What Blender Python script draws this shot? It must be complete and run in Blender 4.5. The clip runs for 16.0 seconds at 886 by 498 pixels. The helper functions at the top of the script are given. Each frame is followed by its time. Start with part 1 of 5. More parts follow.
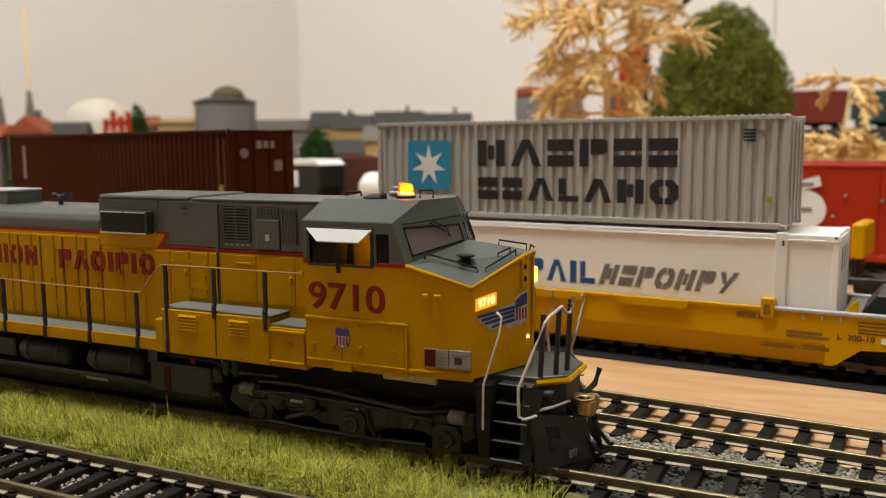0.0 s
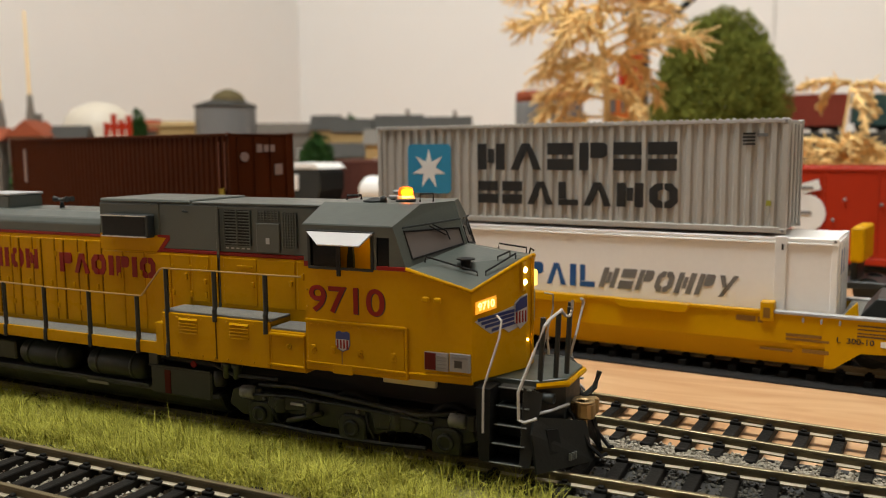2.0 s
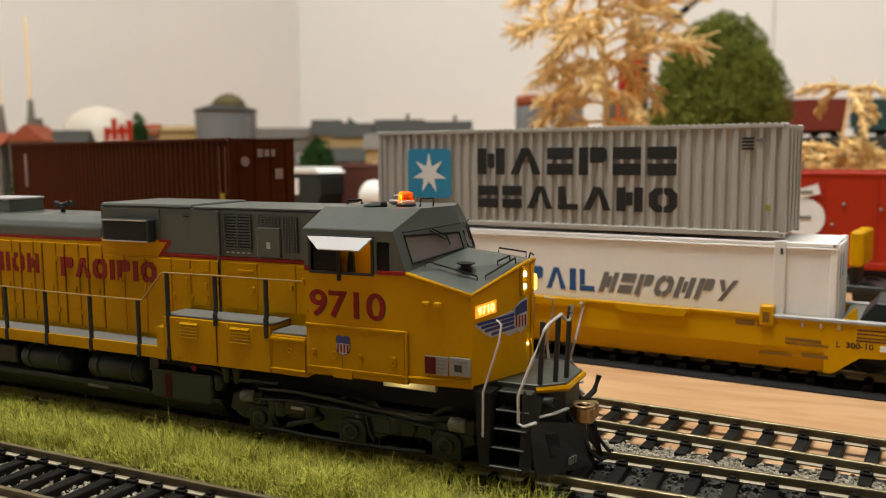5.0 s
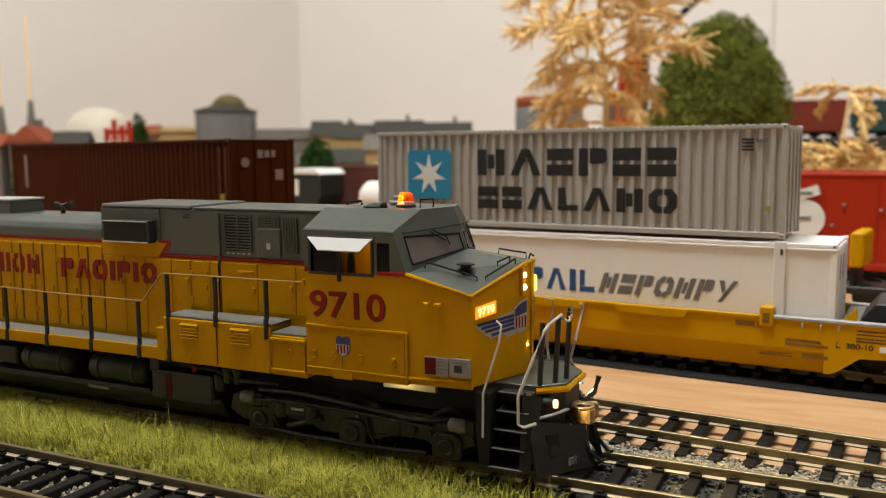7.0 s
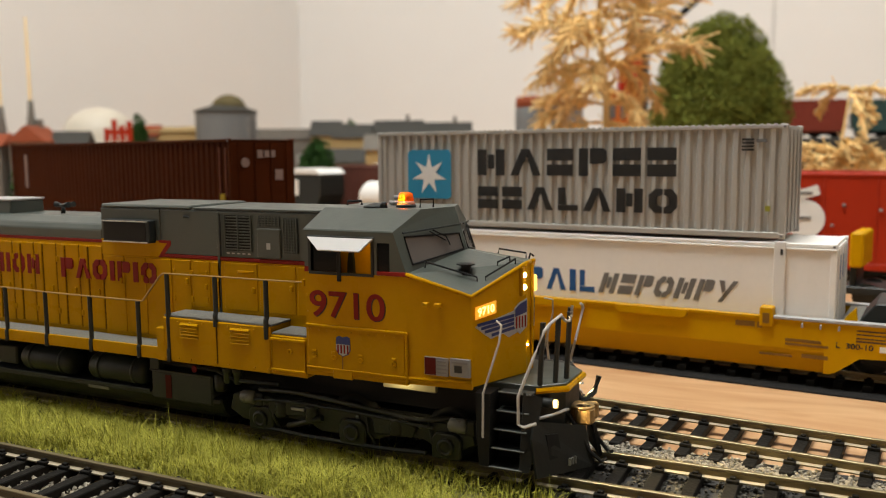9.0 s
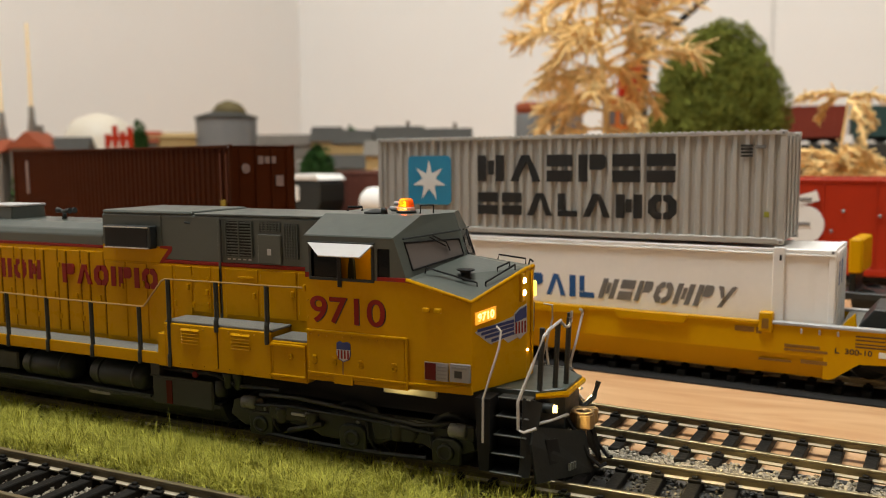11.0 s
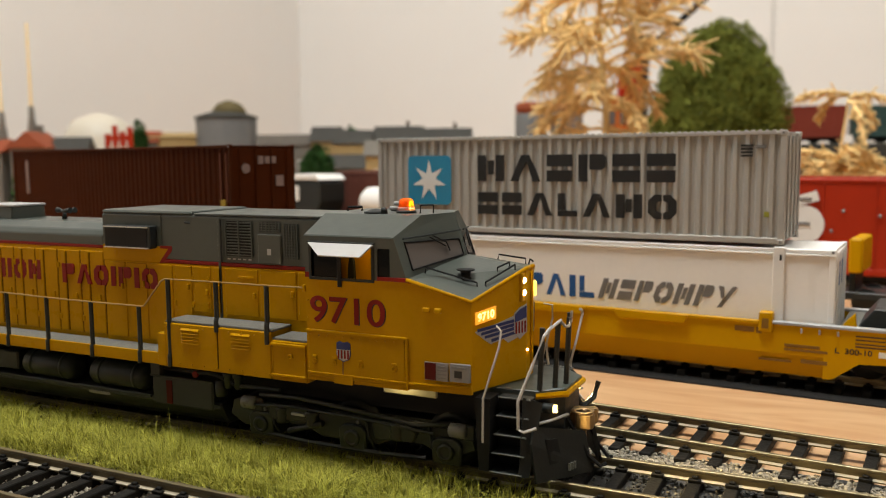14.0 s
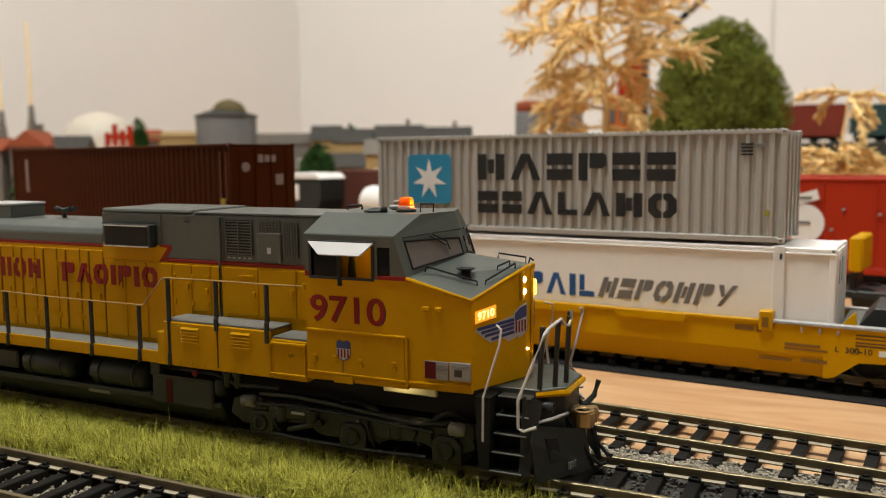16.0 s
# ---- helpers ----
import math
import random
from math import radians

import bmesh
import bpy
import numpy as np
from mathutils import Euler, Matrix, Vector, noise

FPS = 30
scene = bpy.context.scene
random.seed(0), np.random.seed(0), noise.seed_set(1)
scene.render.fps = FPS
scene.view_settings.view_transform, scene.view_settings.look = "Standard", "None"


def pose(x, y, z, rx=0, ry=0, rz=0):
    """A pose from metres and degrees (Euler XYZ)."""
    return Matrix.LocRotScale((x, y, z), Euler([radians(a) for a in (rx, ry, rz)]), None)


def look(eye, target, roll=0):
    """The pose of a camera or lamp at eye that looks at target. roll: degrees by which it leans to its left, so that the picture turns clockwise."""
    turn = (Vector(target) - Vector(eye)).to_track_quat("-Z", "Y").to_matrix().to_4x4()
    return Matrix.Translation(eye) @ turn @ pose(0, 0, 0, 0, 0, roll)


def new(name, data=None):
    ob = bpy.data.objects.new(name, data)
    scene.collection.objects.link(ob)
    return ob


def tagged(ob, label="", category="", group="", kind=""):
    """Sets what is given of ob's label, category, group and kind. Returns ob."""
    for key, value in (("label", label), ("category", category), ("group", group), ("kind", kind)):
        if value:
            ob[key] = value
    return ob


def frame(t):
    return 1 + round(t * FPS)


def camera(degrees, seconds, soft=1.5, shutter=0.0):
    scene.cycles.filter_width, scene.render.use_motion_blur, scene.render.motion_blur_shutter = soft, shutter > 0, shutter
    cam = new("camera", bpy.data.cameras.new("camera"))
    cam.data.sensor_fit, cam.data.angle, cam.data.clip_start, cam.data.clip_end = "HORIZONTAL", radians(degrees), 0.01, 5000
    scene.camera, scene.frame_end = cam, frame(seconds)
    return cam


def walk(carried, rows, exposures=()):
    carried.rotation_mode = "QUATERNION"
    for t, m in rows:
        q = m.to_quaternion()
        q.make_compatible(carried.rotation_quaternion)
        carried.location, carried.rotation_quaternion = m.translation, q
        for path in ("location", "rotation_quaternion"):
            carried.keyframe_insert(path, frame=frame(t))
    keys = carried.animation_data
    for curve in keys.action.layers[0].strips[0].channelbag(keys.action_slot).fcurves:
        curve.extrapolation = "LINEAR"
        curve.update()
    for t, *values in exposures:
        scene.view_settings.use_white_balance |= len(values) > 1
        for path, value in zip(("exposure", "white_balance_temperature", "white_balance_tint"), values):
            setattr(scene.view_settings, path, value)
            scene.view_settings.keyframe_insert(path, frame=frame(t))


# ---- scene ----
MM = 0.001
F = 1504.0

# ---- camera: set down on the layout, tilting up a little as it films ----
cam = camera(55.064, 16.0, soft=1.0)
cam.data.dof.use_dof = True
cam.data.dof.focus_distance = 0.188
cam.data.dof.aperture_fstop = 23.0
TILT = ((0, -15.5), (0.5, -14.4), (1, -12.6), (1.5, -11.0), (2, -9.4), (2.5, -7.6), (3, -6.2), (3.5, -5.0), (4, -4.1),
        (5, -1.6), (6.3, 0), (7, 0), (8, 0), (9, 0), (9.3, 0.6), (10.3, 6.0), (11.3, 11.6), (12, 13.2), (12.5, 13.2), (13, 12.8),
        (13.5, 11.6), (14, 10.0), (14.5, 8.6), (15, 7.8), (16, 7.8))
BACK = 0.0022 / 28.7   # drawn back a little as it tilts up
walk(cam, [(t, pose(0.0511, -0.1645, 0.0639, 90 - 6.53 + math.degrees(d / F), 0, 25.5) @ pose(0, 0, BACK * d, 0, 0, -0.51)) for t, d in TILT],
     exposures=((0, 0.0, 6500, 10), (16, 0.0, 6500, 10)))

# ---- world and lamps ----
world = bpy.data.worlds.new("world")
scene.world = world
world.use_nodes = True
world.node_tree.nodes["Background"].inputs[0].default_value = (0.9, 0.85, 0.8, 1)
world.node_tree.nodes["Background"].inputs[1].default_value = 0.02


def area(name, power, size, eye, target, color):
    data = bpy.data.lights.new(name, "AREA")
    data.energy, data.size, data.color = power, size, color
    ob = new(name, data)
    ob.matrix_world = look(eye, target)
    return ob


# soft overhead area lights, placed and tuned by eye; the far one is fill
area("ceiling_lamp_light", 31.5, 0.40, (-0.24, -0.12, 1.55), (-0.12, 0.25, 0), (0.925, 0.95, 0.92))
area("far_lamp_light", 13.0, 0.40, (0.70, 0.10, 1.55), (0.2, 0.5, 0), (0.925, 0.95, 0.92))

# ---- materials ----


def mat(name, col, rough=0.5, metal=0.0, var=0.12, scale=250.0, bump=0.0, bscale=1500.0, glow=None, power=0.0, spec=0.5, island=0.0, obj=0.0, coat=0.0):
    m = bpy.data.materials.new(name)
    m.use_nodes = True
    nt = m.node_tree
    b = nt.nodes["Principled BSDF"]
    b.inputs["Roughness"].default_value, b.inputs["Metallic"].default_value = rough, metal
    b.inputs["Specular IOR Level"].default_value = spec
    b.inputs["Coat Weight"].default_value = coat
    tc = nt.nodes.new("ShaderNodeTexCoord")

    def noise_tex(s, detail=4):
        n = nt.nodes.new("ShaderNodeTexNoise")
        n.inputs["Scale"].default_value, n.inputs["Detail"].default_value = s, detail
        nt.links.new(tc.outputs["Object"], n.inputs["Vector"])
        return n.outputs["Fac"]

    def math_node(op, a, c):
        n = nt.nodes.new("ShaderNodeMath")
        n.operation = op
        for i, v in enumerate((a, c)):
            if isinstance(v, (int, float)):
                n.inputs[i].default_value = v
            else:
                nt.links.new(v, n.inputs[i])
        return n.outputs[0]

    val = math_node("ADD", math_node("MULTIPLY", noise_tex(scale), 1.2 * var), math_node("MULTIPLY", noise_tex(scale * 7), 0.8 * var))
    val = math_node("ADD", val, 1.0 - var)
    if island:
        g = nt.nodes.new("ShaderNodeNewGeometry")
        val = math_node("MULTIPLY", val, math_node("ADD", math_node("MULTIPLY", g.outputs["Random Per Island"], 2 * island), 1 - island))
    if obj:
        g = nt.nodes.new("ShaderNodeObjectInfo")
        val = math_node("MULTIPLY", val, math_node("ADD", math_node("MULTIPLY", g.outputs["Random"], 2 * obj), 1 - obj))
    mix = nt.nodes.new("ShaderNodeVectorMath")
    mix.operation = "SCALE"
    mix.inputs[0].default_value = col
    nt.links.new(val, mix.inputs["Scale"])
    nt.links.new(mix.outputs[0], b.inputs["Base Color"])
    r = math_node("ADD", math_node("MULTIPLY", noise_tex(scale * 2.3), 0.25), max(rough - 0.125, 0.03))
    nt.links.new(r, b.inputs["Roughness"])
    if bump:
        bp = nt.nodes.new("ShaderNodeBump")
        bp.inputs["Strength"].default_value, bp.inputs["Distance"].default_value = bump, 0.0004
        nt.links.new(noise_tex(bscale, 3), bp.inputs["Height"])
        nt.links.new(bp.outputs[0], b.inputs["Normal"])
    if glow:
        b.inputs["Emission Color"].default_value = (*glow, 1)
        b.inputs["Emission Strength"].default_value = power
    return m


def clear(name, col, rough=0.05, through_amount=0.8, spec=0.5, lit=0.0):
    m = bpy.data.materials.new(name)
    m.use_nodes = True
    nt = m.node_tree
    b = nt.nodes["Principled BSDF"]
    b.inputs["Base Color"].default_value = (*col, 1)
    b.inputs["Roughness"].default_value = rough
    b.inputs["Specular IOR Level"].default_value = spec
    body = b.outputs[0]
    if lit:
        tr = nt.nodes.new("ShaderNodeBsdfTranslucent")
        tr.inputs[0].default_value = (*col, 1)
        m2 = nt.nodes.new("ShaderNodeMixShader")
        m2.inputs[0].default_value = lit
        nt.links.new(body, m2.inputs[1])
        nt.links.new(tr.outputs[0], m2.inputs[2])
        body = m2.outputs[0]
    t = nt.nodes.new("ShaderNodeBsdfTransparent")
    t.inputs[0].default_value = (*col, 1)
    mx = nt.nodes.new("ShaderNodeMixShader")
    mx.inputs[0].default_value = through_amount
    nt.links.new(body, mx.inputs[1])
    nt.links.new(t.outputs[0], mx.inputs[2])
    nt.links.new(mx.outputs[0], nt.nodes["Material Output"].inputs[0])
    return m


def wood(name, light, dark):
    m = bpy.data.materials.new(name)
    m.use_nodes = True
    nt = m.node_tree
    b = nt.nodes["Principled BSDF"]
    b.inputs["Roughness"].default_value = 0.42
    tc = nt.nodes.new("ShaderNodeTexCoord")
    mp = nt.nodes.new("ShaderNodeMapping")
    mp.inputs["Scale"].default_value = (9, 30, 40)
    mp.inputs["Rotation"].default_value = (0, 0, -0.09)
    nt.links.new(tc.outputs["Object"], mp.inputs[0])
    n = nt.nodes.new("ShaderNodeTexNoise")
    n.inputs["Scale"].default_value, n.inputs["Detail"].default_value, n.inputs["Distortion"].default_value = 1.5, 7, 2.6
    nt.links.new(mp.outputs[0], n.inputs[0])
    r = nt.nodes.new("ShaderNodeValToRGB")
    r.color_ramp.elements[0].position, r.color_ramp.elements[1].position = 0.34, 0.60
    r.color_ramp.elements[0].color, r.color_ramp.elements[1].color = (*dark, 1), (*light, 1)
    nt.links.new(n.outputs[0], r.inputs[0])
    nt.links.new(r.outputs[0], b.inputs["Base Color"])
    bp = nt.nodes.new("ShaderNodeBump")
    bp.inputs["Strength"].default_value, bp.inputs["Distance"].default_value = 0.2, 0.0003
    nt.links.new(n.outputs[0], bp.inputs["Height"])
    nt.links.new(bp.outputs[0], b.inputs["Normal"])
    return m


YEL = mat("armour_yellow_paint", (0.46, 0.232, 0.0006), 0.30, spec=0.06, var=0.16, scale=120, bump=0.05)
YELD = mat("yellow_panel_paint", (0.44, 0.221, 0.0006), 0.30, spec=0.06, var=0.16, scale=150, bump=0.05)
GRY = mat("harbor_grey_paint", (0.058, 0.067, 0.057), 0.34, spec=0.5, var=0.14, scale=160, bump=0.06)
GRYD = mat("dark_grey_paint", (0.020, 0.023, 0.022), 0.45, spec=0.3, var=0.2, scale=200, bump=0.08)
DECK = mat("walkway_grey", (0.142, 0.137, 0.118), 0.6, spec=0.2, var=0.18, scale=400, bump=0.4, bscale=2500)
TRK = mat("truck_plastic", (0.018, 0.021, 0.019), 0.36, spec=0.40, var=0.25, scale=250, bump=0.1)
BLK = mat("black_plastic", (0.008, 0.008, 0.008), 0.5, spec=0.2, var=0.2)
REDP = mat("lettering_red", (0.20, 0.008, 0.004), 0.5, spec=0.2, var=0.1)
BLUE = mat("emblem_blue", (0.008, 0.022, 0.12), 0.45, var=0.1)
SILV = mat("emblem_silver", (0.36, 0.355, 0.35), 0.4, var=0.1)
WHT = mat("white_plastic", (0.78, 0.77, 0.74), 0.45, var=0.05)
STEEL = mat("bare_metal", (0.55, 0.54, 0.5), 0.3, metal=0.9, var=0.15)
BRASS = mat("brassy_metal", (0.36, 0.22, 0.065), 0.42, metal=0.45, var=0.15)
# brownish panes with the dark interior behind put into the glass colour
WINDOW = clear("dark_brown_glazing", (0.20, 0.175, 0.16), 0.12, 0.35)
AMBER = clear("amber_lens", (1.0, 0.30, 0.03), 0.25, 0.35, 0.3, 0.55)
CLEARL = clear("clear_plastic", (0.95, 0.8, 0.7), 0.2, 0.3, 0.4, 0.6)
GLOWB = mat("beacon_glow", (1, 0.6, 0.1), 0.5, glow=(1.0, 0.50, 0.06), power=34.0)
GLOWW = mat("lamp_glow", (1, 0.9, 0.6), 0.5, glow=(1.0, 0.80, 0.40), power=30.0)
GLOWD = mat("ditch_lamp_glow", (1, 0.9, 0.6), 0.5, glow=(1.0, 0.74, 0.32), power=10000.0)
# glow put on the shroud's outside so the lamp shows from the side
GLOWE = mat("ditch_lens_glow", (1, 0.9, 0.6), 0.5, glow=(1.0, 0.66, 0.20), power=5.0)
GLOWT = mat("truck_lamp_glow", (1, 0.9, 0.6), 0.5, glow=(1.0, 0.80, 0.40), power=120.0)
GLOWF = mat("far_board_glow", (1, 0.6, 0.1), 0.5, glow=(1.0, 0.50, 0.08), power=3.0)
GLOWC = mat("cab_lamp_glow", (1, 0.8, 0.4), 0.5, glow=(1.0, 0.62, 0.16), power=70.0)
BOARD = mat("number_board_glow", (1, 0.5, 0.05), 0.5, glow=(1.0, 0.42, 0.02), power=0.62)
BOARDN = mat("number_glow", (1, 0.9, 0.5), 0.5, glow=(1.0, 0.78, 0.30), power=1.5)
MGREY = mat("container_grey_paint", (0.415, 0.40, 0.365), 0.45, var=0.10, scale=120, bump=0.05)
SKYB = mat("container_blue", (0.02, 0.24, 0.42), 0.45, var=0.1)
INK = mat("black_ink", (0.015, 0.014, 0.013), 0.5, var=0.2)
INKB = mat("blue_ink", (0.015, 0.09, 0.28), 0.5, var=0.1)
INKG = mat("grey_ink", (0.17, 0.165, 0.16), 0.5, var=0.1)
# dark brown strips along door and panel seams
SEAM = mat("dark_seam_brown", (0.11, 0.050, 0.002), 0.7, spec=0.05)
INKD = mat("brown_stencil_ink", (0.10, 0.05, 0.006), 0.6, var=0.3)
PLATE = mat("dull_plate_silver", (0.22, 0.21, 0.20), 0.4, var=0.2)
PLATER = mat("dull_plate_red", (0.085, 0.009, 0.006), 0.5, spec=0.1, var=0.2)
BANK = mat("dark_bank_scatter", (0.045, 0.042, 0.035), 0.9, spec=0.1, var=0.4, scale=60)
CABLE = mat("pale_grey_cable", (0.64, 0.62, 0.59), 0.6)
INKF = mat("faint_ink", (0.21, 0.098, 0.004), 0.6, var=0.3)
CREAM = mat("container_white_paint", (0.88, 0.86, 0.82), 0.42, var=0.06, scale=90, bump=0.04)
WELL = mat("well_car_yellow", (0.56, 0.292, 0.0008), 0.38, spec=0.07, var=0.10, scale=110, bump=0.05)
BROWN = mat("container_brown_paint", (0.056, 0.0115, 0.0015), 0.6, spec=0.06, var=0.15, scale=90)
# rail sides have a tone of their own, apart from the head
RAILW = mat("rail_side_metal", (0.165, 0.132, 0.075), 0.48, metal=0.5, var=0.3, scale=60)
# pale colour standing in for light reflected off the rail foot
RAILF = mat("rail_foot_glint", (0.42, 0.36, 0.25), 0.5, metal=0.25, var=0.2, scale=80)
RAIL = mat("rail_metal", (0.25, 0.205, 0.12), 0.46, metal=0.9, var=0.2, scale=60)
SLP = mat("sleeper_plastic", (0.012, 0.0108, 0.009), 0.6, spec=0.10, var=0.3, scale=300, bump=0.4, bscale=1200, obj=0.25)
STONE = mat("ballast_grit", (0.29, 0.258, 0.20), 0.85, var=0.3, scale=500, island=0.4, spec=0.2)
STONED = mat("dark_ballast_grit", (0.075, 0.068, 0.054), 0.85, var=0.3, scale=500, island=0.4, spec=0.2)
GRASS = mat("static_grass", (0.34, 0.325, 0.048), 0.65, spec=0.15, var=0.35, scale=60, island=0.45)
SOIL = mat("soil_mat", (0.13, 0.115, 0.035), 0.9, var=0.4, scale=300, bump=0.6)
PLY = wood("plywood", (0.58, 0.36, 0.19), (0.45, 0.24, 0.11))
WALLP = mat("wall_paint", (0.80, 0.775, 0.745), 0.8, var=0.03, scale=3)
# darkened wall colour for walls out of view, to cut bounced light
WALLD = mat("dim_unseen_wall_paint", (0.34, 0.32, 0.30), 0.8, var=0.1, scale=3)
SHADE = mat("shade_white", (0.52, 0.51, 0.50), 0.4, var=0.06)
# gold from the ditch lights is put into the coupler's base colour
COUPL = mat("coupler_metal", (0.40, 0.27, 0.12), 0.38, metal=0.6, var=0.2)
RODW = mat("rail_white", (0.46, 0.435, 0.40), 0.45, var=0.1)
DARKG = clear("dark_glazing", (0.006, 0.006, 0.006), 0.1, 0.2, 0.2)
PLOW = mat("front_black_paint", (0.0165, 0.0175, 0.0155), 0.5, spec=0.25, var=0.3, scale=200, bump=0.1)
TANKC = mat("cream_tank_paint", (0.62, 0.56, 0.46), 0.5, var=0.08)
ROOFB = mat("brown_grey_roof", (0.115, 0.098, 0.082), 0.8, spec=0.2, var=0.3, scale=120)
GONDB = mat("faded_oxide_paint", (0.115, 0.040, 0.028), 0.6, spec=0.2, var=0.2, scale=80)
GRYB = mat("equipment_dark_grey", (0.030, 0.034, 0.034), 0.42, spec=0.35, var=0.2, scale=160)
CYL = mat("cylinder_grey", (0.15, 0.152, 0.142), 0.3, var=0.15)
FRBAR = mat("frame_bar_cream", (0.42, 0.38, 0.24), 0.5, var=0.15)
CEIL = mat("ceiling_paint", (0.82, 0.80, 0.78), 0.9, var=0.02, scale=3)
# unseen floor, grey-brown so that it bounces less reddish light
FLOORM = mat("floor_grey_brown", (0.22, 0.19, 0.165), 0.5, var=0.25, scale=8)
DRY = mat("dried_plant", (0.84, 0.60, 0.27), 0.75, spec=0.15, var=0.25, scale=60, island=0.25)
LEAFG = mat("foam_foliage", (0.165, 0.185, 0.034), 0.85, spec=0.1, var=0.3, scale=40, island=0.35)
LEAFB = mat("bush_foliage", (0.03, 0.075, 0.018), 0.85, spec=0.1, var=0.4, scale=80, island=0.5)
MOSS = mat("mossy_brown_scatter", (0.115, 0.092, 0.045), 0.9, spec=0.1, var=0.5, scale=120, bump=0.8, bscale=300)
BARK = mat("bark", (0.12, 0.07, 0.04), 0.9, var=0.3)
REDC = mat("red_car_paint", (0.38, 0.026, 0.006), 0.45, spec=0.2, var=0.1, scale=80)
MAROON = mat("maroon_paint", (0.185, 0.034, 0.020), 0.5, spec=0.2, var=0.15, scale=80)
GREENC = mat("dark_green_paint", (0.02, 0.055, 0.05), 0.5, var=0.15, scale=80)
SILO = mat("galvanised_sheet", (0.155, 0.162, 0.165), 0.5, metal=0.1, var=0.15, scale=40)
ROOFR = mat("red_roof_tiles", (0.27, 0.07, 0.032), 0.8, spec=0.2, var=0.25, scale=150)
ROOFD = mat("slate_roof", (0.058, 0.056, 0.050), 0.8, spec=0.2, var=0.25, scale=120)
PLASTER = mat("ochre_plaster", (0.36, 0.25, 0.11), 0.8, spec=0.2, var=0.15, scale=60)
PLASTW = mat("grey_plaster", (0.165, 0.148, 0.125), 0.8, spec=0.2, var=0.15, scale=60)
ORANGE = mat("orange_plastic", (0.48, 0.12, 0.02), 0.5, spec=0.2, var=0.15, scale=60)
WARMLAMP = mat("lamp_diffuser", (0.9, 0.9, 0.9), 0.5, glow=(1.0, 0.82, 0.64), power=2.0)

# ---- mesh helpers, in millimetres ----


def quad_box(bm, x0, x1, y0, y1, z0, z1, bev=0.0, seg=1, mi=0):
    vs = [bm.verts.new((x, y, z)) for z in (z0, z1) for y in (y0, y1) for x in (x0, x1)]
    fs = [bm.faces.new([vs[i] for i in f]) for f in ((0, 2, 3, 1), (4, 5, 7, 6), (0, 1, 5, 4), (2, 6, 7, 3), (0, 4, 6, 2), (1, 3, 7, 5))]
    for f in fs:
        f.material_index = mi
    if bev:
        es = list({e for f in fs for e in f.edges})
        bmesh.ops.bevel(bm, geom=es, offset=bev, segments=seg, affect="EDGES", profile=0.5)
    return bm


def prism(bm, pts, axis, a, b, bev=0.0, mi=0):
    """Outline pts in the two other axes (in order x, y, z), pushed from a to b along axis."""
    def at(p, v):
        p = list(p)
        p.insert("xyz".index(axis), v)
        return p
    lo = [bm.verts.new(at(p, a)) for p in pts]
    hi = [bm.verts.new(at(p, b)) for p in pts]
    n = len(pts)
    fs = [bm.faces.new(lo), bm.faces.new(hi[::-1])] + [bm.faces.new((lo[i], hi[i], hi[(i + 1) % n], lo[(i + 1) % n])) for i in range(n)]
    for f in fs:
        f.material_index = mi
    if bev:
        bmesh.ops.bevel(bm, geom=list({e for f in fs for e in f.edges}), offset=bev, segments=1, affect="EDGES")
    return bm


def tube(bm, pts, r, seg=6, mi=0, r1=None):
    pts = [Vector(p) for p in pts]
    rings = []
    for i, p in enumerate(pts):
        d = (pts[min(i + 1, len(pts) - 1)] - pts[max(i - 1, 0)]).normalized()
        a = d.cross(Vector((0, 0, 1)) if abs(d.z) < 0.9 else Vector((1, 0, 0))).normalized()
        b = d.cross(a)
        rr = r if r1 is None else r + (r1 - r) * i / (len(pts) - 1)
        rings.append([bm.verts.new(p + (a * math.cos(k * 2 * math.pi / seg) + b * math.sin(k * 2 * math.pi / seg)) * rr) for k in range(seg)])
    for q, s in zip(rings, rings[1:]):
        for k in range(seg):
            f = bm.faces.new((q[k], s[k], s[(k + 1) % seg], q[(k + 1) % seg]))
            f.material_index, f.smooth = mi, seg > 6
    for c in (rings[0][::-1], rings[-1]):
        bm.faces.new(c).material_index = mi
    return bm


def lathe(bm, prof, at=(0, 0, 0), axis="z", seg=20, mi=0):
    """Profile of (radius, height) turned about axis through at."""
    o, rings = Vector(at), []
    for r, h in prof:
        ring = []
        for k in range(seg):
            c, s = r * math.cos(2 * math.pi * k / seg), r * math.sin(2 * math.pi * k / seg)
            ring.append(bm.verts.new(o + Vector({"z": (c, s, h), "y": (c, h, s), "x": (h, c, s)}[axis])))
        rings.append(ring)
    for a, b in zip(rings, rings[1:]):
        for k in range(seg):
            f = bm.faces.new((a[k], a[(k + 1) % seg], b[(k + 1) % seg], b[k]))
            f.material_index, f.smooth = mi, True
    for c in (rings[0][::-1], rings[-1]):
        bm.faces.new(c).material_index = mi
    return bm


def face(bm, pts, mi=0):
    f = bm.faces.new([bm.verts.new(p) for p in pts])
    f.material_index = mi
    return f


def slab(bm, pts, t, mi=0):
    """A flat polygon in space, given thickness t against its normal."""
    ps = [Vector(p) for p in pts]
    n = (ps[1] - ps[0]).cross(ps[2] - ps[1]).normalized() * t
    a = [bm.verts.new(p) for p in ps]
    b = [bm.verts.new(p - n) for p in ps]
    k = len(ps)
    for f in [bm.faces.new(a), bm.faces.new(b[::-1])] + [bm.faces.new((a[i], b[i], b[(i + 1) % k], a[(i + 1) % k])) for i in range(k)]:
        f.material_index = mi
    return bm


def B():
    return bmesh.new()


